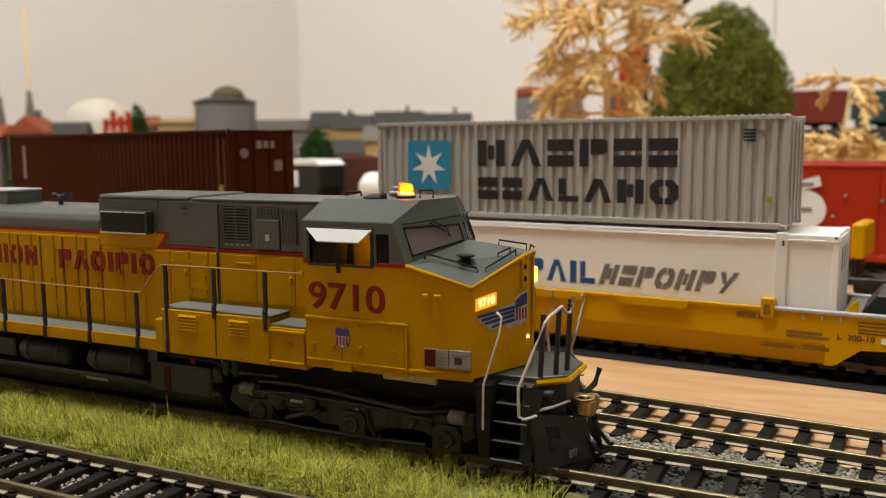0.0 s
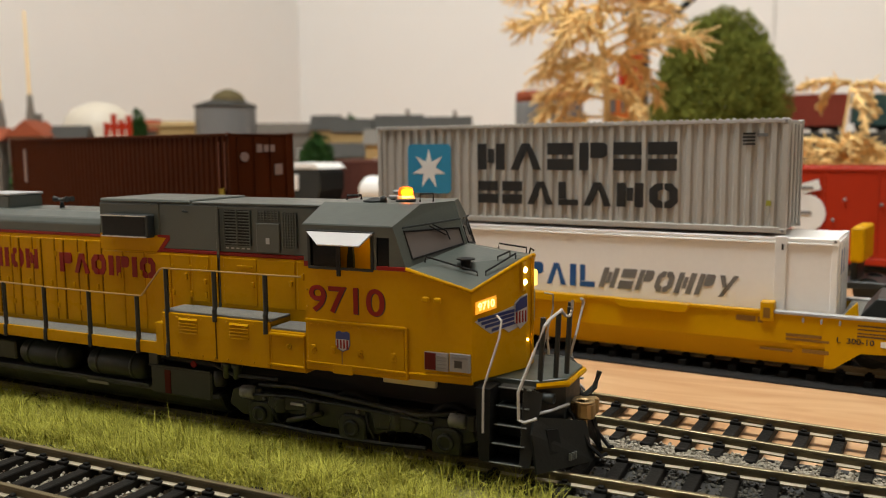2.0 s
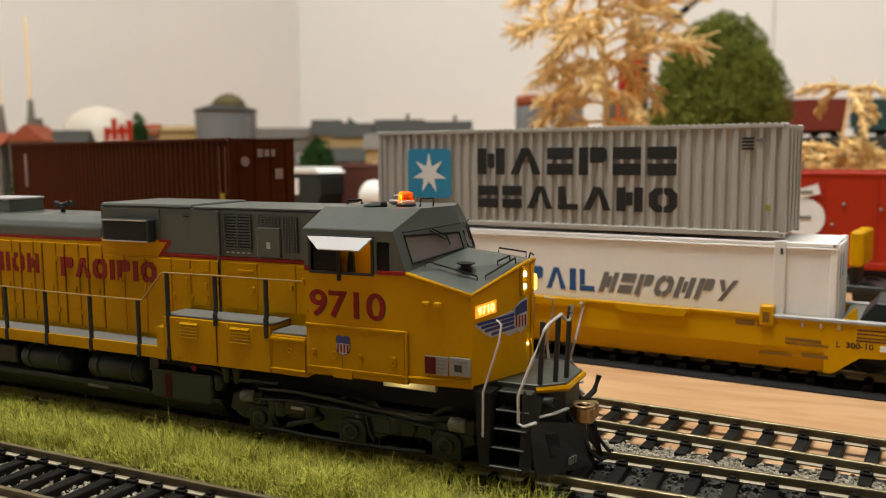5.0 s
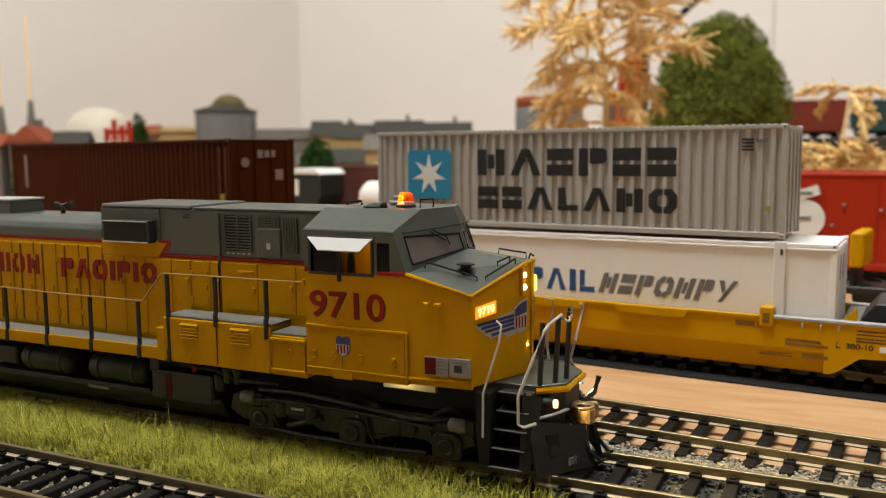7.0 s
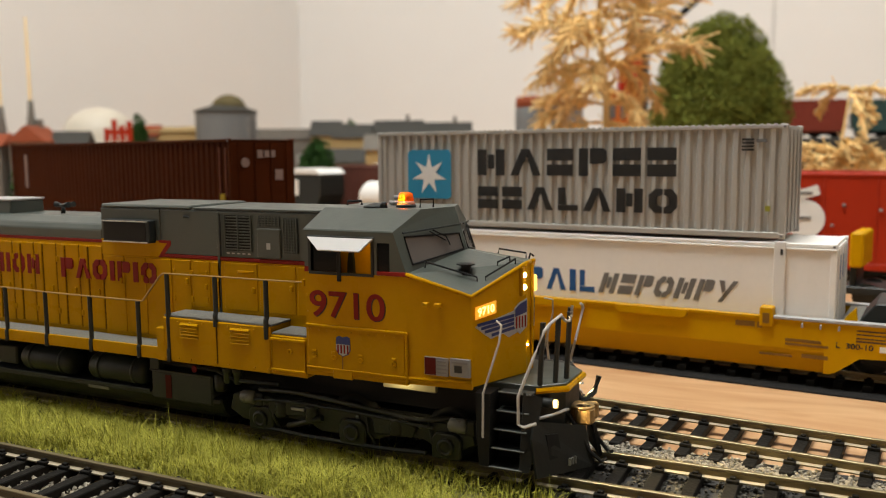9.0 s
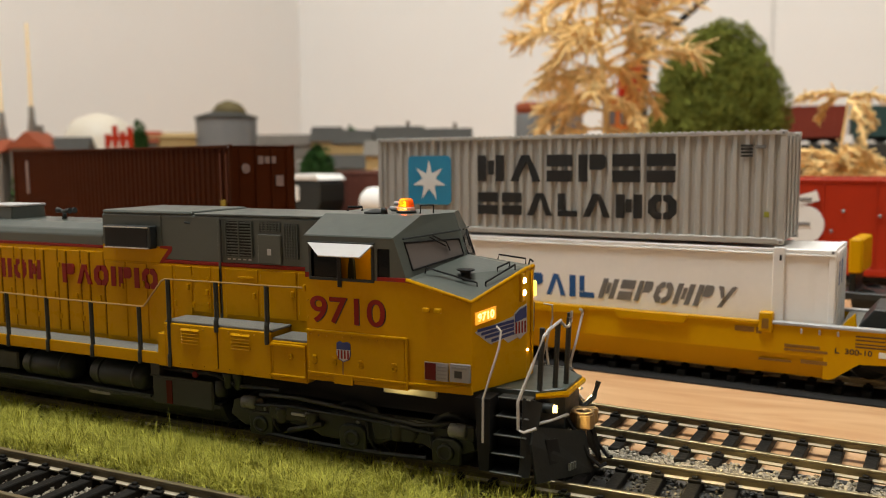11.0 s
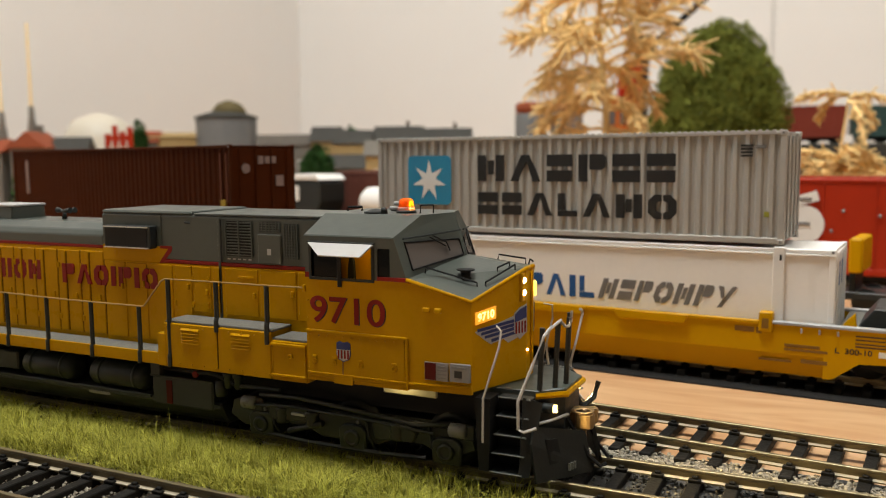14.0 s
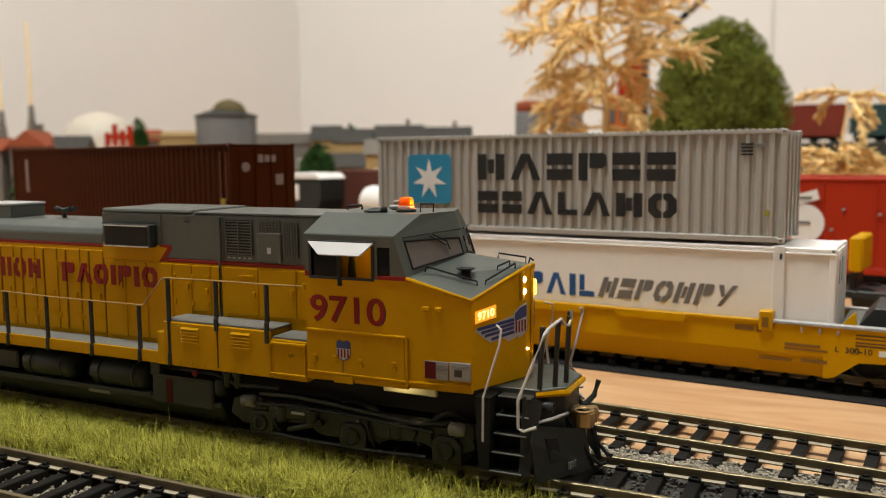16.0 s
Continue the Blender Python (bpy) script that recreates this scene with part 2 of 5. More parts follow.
def mesh_from(name, bm, mats):
    bmesh.ops.recalc_face_normals(bm, faces=bm.faces)
    bmesh.ops.scale(bm, vec=(MM, MM, MM), verts=bm.verts)
    me = bpy.data.meshes.new(name)
    bm.to_mesh(me)
    bm.free()
    for m in mats if isinstance(mats, (list, tuple)) else [mats]:
        me.materials.append(m)
    return me


def part(name, bm, mats, parent, label="", at=None):
    me = bm if isinstance(bm, bpy.types.Mesh) else mesh_from(name, bm, mats)
    ob = new(name, me)
    ob.parent = parent
    if at is not None:
        ob.matrix_basis = at
    return tagged(ob, label)


def at_mm(x, y, z, rz=0, rx=0, ry=0):
    return pose(x * MM, y * MM, z * MM, rx, ry, rz)


def thing(name, label, category, at=None, group="", kind=""):
    ob = new(name)
    ob.empty_display_size = 0.01
    ob.matrix_basis = at or Matrix()
    return tagged(ob, label, category, group, kind)


def solid(name, bm, mats, label, category="", at=None, group="", kind=""):
    ob = new(name, mesh_from(name, bm, mats))
    ob.matrix_basis = at or Matrix()
    return tagged(ob, label, category, group, kind)


def lettering(body, mats, parent, o, right, up, w, h, name="lettering", thick=0.12, heavy=0.0, lean=0.0):
    """Writing from the built-in font, stretched to w x h with its lower left corner at o."""
    cu = bpy.data.curves.new(name, "FONT")
    cu.body, cu.extrude, cu.offset, cu.shear = body, 0.01, heavy, lean
    tmp = new(name, cu)
    bpy.context.view_layer.update()
    me = bpy.data.meshes.new_from_object(tmp.evaluated_get(bpy.context.evaluated_depsgraph_get()))
    bpy.data.objects.remove(tmp)
    co = np.array([v.co for v in me.vertices])
    lo, hi = co.min(0), co.max(0)
    o, right, up = Vector(o), Vector(right).normalized(), Vector(up).normalized()
    out = right.cross(up)
    for v in me.vertices:
        p = o + right * ((v.co.x - lo[0]) / (hi[0] - lo[0]) * w) + up * ((v.co.y - lo[1]) / (hi[1] - lo[1]) * h)
        v.co = (p + out * (thick if v.co.z > 0 else -0.3)) * MM
    me.materials.clear()
    me.materials.append(mats)
    return part(name, me, mats, parent)


def bars(parent, mats, o, right, up, w, h, kinds, name="lettering_bar", lean=0.0, thick=0.12):
    """A word as plain blocks, one for each letter: h two flat bars, v two uprights, t and y blunt wedges, l an upright over a foot, i one upright, o a split ring, p an upright with a block."""
    o, right, up = Vector(o), Vector(right).normalized(), Vector(up).normalized()
    out = right.cross(up)
    wide = {"h": 0.92, "v": 1.05, "t": 1.15, "l": 0.85, "i": 0.36, "o": 1.1, "p": 0.95, "y": 1.1}
    step = w / sum(wide[k] + 0.22 for k in kinds)
    x = 0.0
    for k in kinds:
        g = wide[k]
        shapes = {"h": [[(0, 0), (g, 0), (g, 0.42), (0, 0.42)], [(0, 0.56), (g, 0.56), (g, 1), (0, 1)]],
                  "v": [[(0, 0), (0.34, 0), (0.34, 1), (0, 1)], [(g - 0.34, 0), (g, 0), (g, 1), (g - 0.34, 1)], [(0.40, 0.25), (g - 0.40, 0.25), (g - 0.40, 0.8), (0.40, 0.8)]],
                  "t": [[(0, 0), (0.3, 0), (0.72, 1), (0.42, 1)], [(g - 0.3, 0), (g, 0), (0.73, 1), (0.62, 0.75)]],
                  "y": [[(0, 1), (0.3, 1), (0.55, 0.5), (0.4, 0.42)], [(g, 1), (g - 0.3, 1), (0.3, 0), (0.58, 0)]],
                  "l": [[(0, 0.27), (0.3, 0.27), (0.3, 1), (0, 1)], [(0, 0), (g, 0), (g, 0.25), (0, 0.25)]],
                  "o": [[(0.25, 0), (0.52, 0), (0.52, 0.24), (0.32, 0.34), (0.32, 0.66), (0.52, 0.76), (0.52, 1), (0.25, 1), (0, 0.75), (0, 0.25)],
                        [(g - 0.52, 0), (g - 0.25, 0), (g, 0.25), (g, 0.75), (g - 0.25, 1), (g - 0.52, 1), (g - 0.52, 0.76), (g - 0.32, 0.66), (g - 0.32, 0.34), (g - 0.52, 0.24)]],
                  "p": [[(0, 0), (0.32, 0), (0.32, 1), (0, 1)], [(0.38, 0.44), (g - 0.15, 0.44), (g, 0.55), (g, 0.9), (g - 0.12, 1), (0.38, 1)]],
                  "i": [[(0, 0), (g, 0), (g, 1), (0, 1)]]}[k]
        bm = B()
        for sh in shapes:
            slab(bm, [o + right * (step * (x + u) + lean * v * h) + up * (v * h) + out * thick for u, v in sh], 0.4)
        part(name, bm, mats, parent)
        x += g + 0.22


def bulb(bm, r, stretch=0.6):
    """A lamp lens whose +x half glows; the back is dark."""
    seg, rows = 12, 6
    rings = []
    for j in range(-rows, rows + 1):
        t = j / rows * math.pi / 2
        rings.append([bm.verts.new((math.sin(t) * r * stretch, math.cos(t) * r * math.cos(2 * math.pi * k / seg) + 1e-5, math.cos(t) * r * math.sin(2 * math.pi * k / seg))) for k in range(seg)])
    for j, (a, b) in enumerate(zip(rings, rings[1:])):
        for k in range(seg):
            f = bm.faces.new((a[k], a[(k + 1) % seg], b[(k + 1) % seg], b[k]))
            f.material_index = 0 if j >= rows + 1 else 1
    return bm

def beam_lamp(bm, r, deep):
    """A lit disc at the bottom of a short shroud before the pivot, open towards +x; the shroud glows softly, the back is dark."""
    n = 14
    def ring(x, q):
        return [bm.verts.new((x, q * math.cos(2 * math.pi * k / n), 1.25 * q * math.sin(2 * math.pi * k / n))) for k in range(n)]
    rows = [ring(0.35, r * 0.6), ring(0.5, r), ring(deep, r * 0.92), ring(deep, r * 0.80), ring(0.65, r * 0.84)]
    for j, (a, b) in enumerate(zip(rows, rows[1:])):
        for k in range(n):
            f = bm.faces.new((a[k], a[(k + 1) % n], b[(k + 1) % n], b[k]))
            f.material_index, f.smooth = (1, 2, 2, 1)[j], True
    bm.faces.new(rows[0][::-1]).material_index = 1
    bm.faces.new(rows[-1]).material_index = 0
    return bm


# ---- room and layout board ----
GZ = -4.8
HEAD = math.degrees(-0.09)


def build_room():
    x0, x1, y0, y1, z0, z1 = -960, 2300, -2000, 1290, -760, 1650
    # south and east walls are unseen and kept dark to lower the fill
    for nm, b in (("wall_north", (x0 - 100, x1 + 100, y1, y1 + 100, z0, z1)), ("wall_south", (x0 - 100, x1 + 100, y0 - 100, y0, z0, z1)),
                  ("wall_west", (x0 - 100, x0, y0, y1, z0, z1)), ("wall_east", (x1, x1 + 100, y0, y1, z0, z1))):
        solid(nm, quad_box(B(), *b), WALLD if nm in ("wall_south", "wall_east") else WALLP, "plain painted room wall", "wall", kind="structure")
    solid("floor", quad_box(B(), x0 - 100, x1 + 100, y0 - 100, y1 + 100, z0 - 60, z0), FLOORM, "grey-brown room floor out of view", "floor", kind="structure")
    solid("ceiling", quad_box(B(), x0 - 100, x1 + 100, y0 - 100, y1 + 100, z1, z1 + 80), CEIL, "plain white room ceiling", "ceiling", kind="structure")
    solid("ground", quad_box(B(), x0 + 6, 1500, -320, y1 - 6, GZ - 18, GZ, 1.0), PLY, "bare plywood baseboard of the model railway", "baseboard", kind="structure")
    bm = B()
    for x, y in ((x0 + 40, -300), (1440, -300), (x0 + 40, y1 - 60), (1440, y1 - 60), (240, -300), (240, y1 - 60)):
        quad_box(bm, x, x + 44, y, y + 44, z0, GZ - 18)
    solid("baseboard_legs", bm, PLY, "square timber legs under the layout baseboard", "table leg", kind="structure")


def sleeper_mesh():
    bm = B()
    quad_box(bm, -1.3, 1.3, -15, 15, -2.0, 0, 0.2)
    for y in (-8.75, 8.75):
        for s in (-1, 1):
            quad_box(bm, -1.25, 1.25, y + s * 1.2 - 0.6, y + s * 1.2 + 0.6, 0, 0.75, 0.12)
            quad_box(bm, -0.6, 0.6, y + s * 0.85 - 0.45, y + s * 0.85 + 0.45, 0.7, 1.25, 0.12)
    return mesh_from("sleeper", bm, SLP)


def build_track(label, at, length_back, length_on, pitch, me, gauge=17.5):
    t = thing("railway_track", label, "track", at, group="railway tracks", kind="structure")
    n = 0
    x = -length_back
    while x < length_on:
        part("sleeper", me, SLP, t, at=at_mm(x + random.uniform(-0.2, 0.2), 0, -2.4, random.uniform(-0.8, 0.8)))
        x += pitch
    for s in (-1, 1):
        bm = B()
        y = s * gauge / 2
        prof = [(-1.05, -2.4), (1.05, -2.4), (1.05, -2.1), (0.25, -1.8), (0.25, -0.75), (0.5, -0.55), (0.5, -0.08), (0.4, 0), (-0.4, 0), (-0.5, -0.08), (-0.5, -0.55), (-0.25, -0.75), (-0.25, -1.8), (-1.05, -2.1)]
        prism(bm, [(y + a, b) for a, b in prof], "x", -length_back - 2, length_on)
        # foot faces take the painted reflection
        for f in bm.faces:
            zc = f.calc_center_median().z
            if -1.7 < zc < -0.2 and len(f.verts) == 4:
                f.material_index = 1
            elif -2.05 < zc < -1.75:
                f.material_index = 2
        part("rail", bm, [RAIL, RAILW, RAILF], t)
    return t


def stones(name, label, n, area_fn, size, mats, z):
    """Crushed stone: small uneven lumps in one mesh."""
    vs, fs = [], []
    rnd = random.Random(5)
    base = [(1, 0, 0), (-1, 0, 0), (0, 1, 0), (0, -1, 0), (0, 0, 1), (0, 0, -1)]
    tri = [(0, 2, 4), (2, 1, 4), (1, 3, 4), (3, 0, 4), (2, 0, 5), (1, 2, 5), (3, 1, 5), (0, 3, 5)]
    for _ in range(n):
        x, y, dz = area_fn(rnd)
        s = size * rnd.uniform(0.55, 1.25)
        m = Euler((rnd.uniform(0, 6), rnd.uniform(0, 6), rnd.uniform(0, 6))).to_matrix()
        k = len(vs)
        for b in base:
            p = m @ (Vector(b) * s * rnd.uniform(0.65, 1.15))
            vs.append(((x + p.x) * MM, (y + p.y) * MM, (z + dz + p.z * 0.8) * MM))
        fs += [(a + k, b + k, c + k) for a, b, c in tri]
    me = bpy.data.meshes.new(name)
    me.from_pydata(vs, [], fs)
    me.materials.append(mats)
    return tagged(new(name, me), label, "ballast", kind="stuff")


def build_tracks():
    me = sleeper_mesh()
    build_track("dark-sleepered model track under the locomotive", at_mm(0, 0, 0), 330, 190, 7.4, me)
    build_track("model track on bare plywood beside the locomotive", at_mm(0, 37.2, 0, HEAD), 260, 190, 7.4, me)
    build_track("model track carrying the container cars", at_mm(33.7, 112.7, 0, HEAD), 470, 160, 7.4, me)
    build_track("nearest model track with shiny rail heads beside grass", at_mm(0, -49.6, 0), 240, 60, 6.5, me)
    # soil under the grass and the ballast beds
    bm = B()
    quad_box(bm, -330, 14, -39, -11, GZ, -3.3, 0.6)
    solid("soil_strip", bm, SOIL, "dark earthy ground mat under static grass", "ground", kind="structure")
    # the bed's black also stands in for the shadow under the cars
    solid("track_bed", quad_box(B(), -330, 150, -21, 30, -4.8 + GZ + 4.8, -4.2, 0.2), mat("black_bed_and_shadow", (0.018, 0.017, 0.016), 0.9, var=0.4, bump=0.5, spec=0.1), "black bed and painted shadow under the container train", "ground", at_mm(33.7, 112.7, 0, HEAD), kind="structure")
    quad_box(bm2 := B(), -330, 190, -17, 27, GZ, -4.35, 0.2)
    solid("track_bed", bm2, mat("dark_track_bed", (0.035, 0.033, 0.03), 0.9, var=0.4, bump=0.5), "dark earth-coloured bed under the ballast", "ground", kind="structure")
    stones("ballast", "dark grey ballast along the locomotive track", 9000, lambda r: (r.uniform(-200, 130), r.uniform(-16, 20), r.uniform(-0.2, 0.5)), 0.62, STONED, -4.2)
    stones("ballast", "light grey crushed stone ballast between two tracks", 7000, lambda r: (lambda x: (x, 19 + r.triangular(-7, 6, 0) - max(0, x - 35) * 0.05, r.uniform(-0.2, 1.0)))(r.uniform(-40, 110)), 0.62, STONE, -4.0)
    stones("ballast", "grey crushed stone ballast of the nearest track", 11000, lambda r: (r.uniform(-190, 0), r.uniform(-72, -36), r.uniform(-0.4, 0.7)), 0.6, STONE, -4.3)
    # grass
    rnd = random.Random(11)
    vs, fs = [], []
    for _ in range(60000):
        x = rnd.uniform(-215, 16)
        y = -11.5 - 26.5 * rnd.betavariate(1.15, 1.15)
        clump = noise.noise((x * 0.11, y * 0.16, 0)) + 0.5 * noise.noise((x * 0.4, y * 0.4, 5))
        if clump < -0.6 + 0.35 * rnd.random() or (y < -34 and rnd.random() < 0.45) or (x > -45 and rnd.random() < 0.15 + (x + 45) / 66):
            continue
        h = rnd.uniform(1.8, 5.0) * (1 + 0.55 * clump) * (0.7 if y < -34 or x > 5 else 1)
        if rnd.random() < 0.05:
            h *= rnd.uniform(1.2, 1.6)
        a, lean = rnd.uniform(0, 2 * math.pi), rnd.uniform(0.1, 1.5)
        dx, dy = math.cos(a), math.sin(a)
        w = rnd.uniform(0.05, 0.10)
        k = len(vs)
        for u, ww in ((0, 1), (0.55, 0.85), (1, 0.12)):
            b = lean * u * u
            px, py, pz = x + dx * b * h, y + dy * b * h, -3.4 + h * u * (1 - 0.25 * lean * u)
            for s in (-1, 1):
                vs.append(((px - dy * w * ww * s) * MM, (py + dx * w * ww * s) * MM, pz * MM))
        fs += [(k, k + 1, k + 3, k + 2), (k + 2, k + 3, k + 5, k + 4)]
    me = bpy.data.meshes.new("grass")
    me.from_pydata(vs, [], fs)
    me.materials.append(GRASS)
    tagged(new("grass", me), "yellow-green static grass strip between two tracks", "grass", kind="stuff")


# lamp bodies added above the area lights, out of view
def build_added_lamps():
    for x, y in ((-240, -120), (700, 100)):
        C = thing("added_ceiling_lamp", "flat round white ceiling lamp added out of view", "lamp", at_mm(x, y, 1650), "ceiling lamps")
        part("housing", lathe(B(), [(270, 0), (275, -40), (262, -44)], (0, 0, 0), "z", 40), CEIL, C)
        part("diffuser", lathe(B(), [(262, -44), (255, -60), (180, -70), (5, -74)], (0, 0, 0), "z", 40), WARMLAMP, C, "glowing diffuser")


build_room()
build_added_lamps()
build_tracks()

# ---- locomotive ----


def mirror_y(pts):
    return [(x, -y, z) for x, y, z in pts[::-1]]


def wire(bm, pts, r=0.22):
    return tube(bm, pts, r, 6)


SY = 17.8       # half width of cab and sills
HY = 10.0       # half width of the engine hood


def build_loco():
    L = thing("locomotive", "yellow and grey six-axle model diesel locomotive on track", "locomotive")
    # sills, decks
    for s in (-1, 1):
        part("side_sill", quad_box(B(), -252, -91, *sorted((s * SY, s * (SY - 0.6))), 16.4, 19.25, 0.12), YEL, L)
    part("underframe", quad_box(B(), -250, -14, -8.5, 8.5, 10.2, 18.2), BLK, L, "black underframe")
    part("walkway_deck", quad_box(B(), -252, -90, -SY + 0.7, SY - 0.7, 18.2, 19.0, 0.1), DECK, L, "grey non-slip walkway")
    bm = B()
    quad_box(bm, -91, -60.5, -SY, SY, 16.2, 26.6, 0.25)
    part("battery_box", bm, YELD, L)
    part("lower_box", quad_box(B(), -60.45, -51.1, -SY, SY, 16.2, 25.0, 0.25), YELD, L)
    part("walkway_deck", quad_box(B(), -90.6, -60.3, -SY + 0.3, SY - 0.3, 26.6, 27.1, 0.1), DECK, L)
    part("walkway_deck", quad_box(B(), -60.3, -51.2, -SY + 0.3, SY - 0.3, 25.0, 25.5, 0.1), DECK, L)
    part("box_lid", quad_box(B(), -60.0, -51.4, -SY - 0.25, -SY + 0.2, 17.6, 24.0, 0.15), YELD, L)
    part("latch", lathe(B(), [(0.25, 0), (0.28, -0.3), (0.62, -0.35), (0.62, 0)], (-55.2, -SY - 0.25, 21.8), "y", 12), YEL, L)
    for x in (-85.6, -71.2):
        for k in range(5):
            part("louvre", prism(B(), [(-SY - 0.45, 22.2 + k * 0.75), (-SY + 0.1, 22.2 + k * 0.75), (-SY + 0.1, 22.75 + k * 0.75)], "x", x, x + 5.2), YEL, L)
    # engine hood, rear part
    def hood(name, x0, x1, prof, mats):
        part(name, prism(B(), prof, "x", x0, x1, 0.25), mats, L)
    hood("engine_hood", -250, -117.2, [(-HY, 18.5), (HY, 18.5), (HY, 42.2), (-HY, 42.2)], YEL)
    hood("stripe", -250, -117.2, [(-HY - 0.04, 41.9), (HY + 0.04, 41.9), (HY + 0.04, 42.9), (-HY - 0.04, 42.9)], REDP)
    hood("hood_roof", -250, -117.2, [(-HY, 42.7), (HY, 42.7), (HY, 45.2), (HY - 0.9, 46.6), (HY - 3.4, 48.2), (-HY + 3.4, 48.2), (-HY + 0.9, 46.6), (-HY, 45.2)], GRY)
    # front hood, full height
    hood("engine_hood", -117, -51, [(-HY - 0.3, 18.5), (HY + 0.3, 18.5), (HY + 0.3, 39.4), (-HY - 0.3, 39.4)], YEL)
    hood("upper_hood", -97.5, -51, [(-HY - 0.3, 40.1), (HY + 0.3, 40.1), (HY + 0.3, 50.7), (HY - 0.2, 51.1), (-HY + 0.2, 51.1), (-HY - 0.3, 50.7)], GRY)
    hood("stripe", -97.5, -51, [(-HY - 0.36, 39.2), (HY + 0.36, 39.2), (HY + 0.36, 40.25), (-HY - 0.36, 40.25)], REDP)
    part("hood_side", prism(B(), [(-117, 39.3), (-98.5, 39.3), (-95.6, 42.4), (-95.6, 43.2), (-117, 43.2)], "y", -HY - 0.33, HY + 0.33), YEL, L)
    part("stripe", prism(B(), [(-98.6, 39.2), (-97.4, 39.2), (-94.4, 42.3), (-94.4, 43.4), (-98.2, 43.4), (-98.2, 42.8), (-95.6, 42.7)], "y", -HY - 0.38, HY + 0.38), REDP, L)
    hood("upper_hood", -117, -97.5, [(-HY - 0.3, 43), (HY + 0.3, 43), (HY + 0.3, 50.7), (HY - 0.2, 51.1), (-HY + 0.2, 51.1), (-HY - 0.3, 50.7)], GRY)
    hood("roof_hatch", -116.5, -88.0, [(-10.5, 51.0), (10.5, 51.0), (10.5, 51.6), (10.1, 51.9), (-10.1, 51.9), (-10.5, 51.6)], GRY)
    hood("roof_hatch", -87.4, -52, [(-10.4, 51.0), (10.4, 51.0), (10.4, 51.3), (10.1, 51.5), (-10.1, 51.5), (-10.4, 51.3)], GRY)
    # intake box on the hood side
    for s in (-1, 1):
        y0, y1 = sorted((s * (HY + 0.2), s * (HY + 2.6)))
        ib = part("intake_box", prism(B(), [(-114.0, 42.7), (-99.2, 42.7), (-99.0, 43.4), (-99.0, 48.2), (-114.0, 48.2)], "y", y0, y1, 0.2), GRYD, L, "dark side air intake")
        yo = s * (HY + 2.7)
        part("mesh_screen", quad_box(B(), -113.4, -100.0, min(yo, yo - 0.3 * s), max(yo, yo - 0.3 * s), 43.3, 47.7), BLK, ib)
        for z in (42.9, 47.9):
            part("frame_strip", quad_box(B(), -113.8, -99.4, min(yo, yo + 0.25 * s), max(yo, yo + 0.25 * s), z - 0.14, z + 0.14), STEEL, ib)
    # hood doors with hinges and handles, near and far side
    door = B()
    quad_box(door, 0, 7.9, -0.28, 0.2, 0, 21.2, 0.14)
    quad_box(door, 2.6, 3.1, -0.62, 0.1, 0.3, 20.9, 0.1)
    door = mesh_from("hood_door", door, YELD)
    hb = B()
    for z in (3, 16.5):
        quad_box(hb, 0.1, 0.7, -0.6, 0, z, z + 1.4, 0.1)
    quad_box(hb, 6.3, 6.9, -0.75, 0, 8.6, 10.2, 0.15)
    hb = mesh_from("hinge", hb, YEL)
    x = -249
    while x < -119:
        d = part("hood_door", door, YELD, L, at=at_mm(x, -HY, 20.0))
        part("hinge", hb, YEL, d)
        part("panel_seam", quad_box(B(), x + 7.9, x + 8.25, -HY - 0.1, -HY + 0.2, 20.0, 41.2), SEAM, L)
        part("panel_seam", quad_box(B(), x + 3.12, x + 3.4, -HY - 0.36, -HY - 0.2, 20.3, 40.8), SEAM, L)
        x += 8.25
    for k, (xa, w) in enumerate(((-116, 6.3), (-109, 6.3), (-102, 7.5), (-93.6, 5.0), (-88, 5.2), (-82, 2.4), (-78.5, 9.4), (-68.4, 9.8), (-58.0, 6.3))):
        d = part("hood_door", quad_box(B(), xa, xa + w, -HY - 0.55, -HY, 28 if xa > -90 else 20.0, 38.9, 0.14), YELD, L)
        part("handle", quad_box(B(), xa + w - 1.4, xa + w - 0.6, -HY - 1.0, -HY - 0.4, 32.2 + (k % 2), 33.6 + (k % 2), 0.15), YEL, d)
    part("door_band", quad_box(B(), -74.5, -70, -HY - 0.8, -HY - 0.4, 36.7, 37.3, 0.1), YELD, L)
    # grilles on the grey upper hood
    def grille(x0, x1, z0, z1, n, nv):
        g = part("grille", quad_box(B(), x0, x1, -HY - 0.42, -HY - 0.2, z0, z1), BLK, L, "dark louvred grille")
        for k in range(n):
            z = z0 + (k + 0.5) * (z1 - z0) / n
            part("slat", quad_box(B(), x0, x1, -HY - 0.72, -HY - 0.4, z - 0.13, z + 0.13), GRY, g)
        for k in range(nv + 1):
            x = x0 + k * (x1 - x0) / nv
            part("slat", quad_box(B(), x - 0.12, x + 0.12, -HY - 0.78, -HY - 0.4, z0, z1), GRY, g)
    grille(-77.8, -70.4, 41.8, 49.9, 12, 2)
    grille(-68.2, -62.6, 47.7, 49.9, 4, 6)
    grille(-61.4, -57.9, 41.8, 49.6, 12, 5)
    part("side_door", quad_box(B(), -68.6, -62.2, -HY - 0.85, -HY - 0.2, 40.5, 47.2, 0.2), GRY, L)
    part("placard", quad_box(B(), -65.9, -64.9, -HY - 0.95, -HY - 0.8, 42.5, 43.9), SILV, L)
    for k in range(5):
        part("data_plate", quad_box(B(), -77.6 + k * 1.5, -76.8 + k * 1.5, -HY - 0.42, -HY - 0.2, 41.0, 41.3), SILV, L)
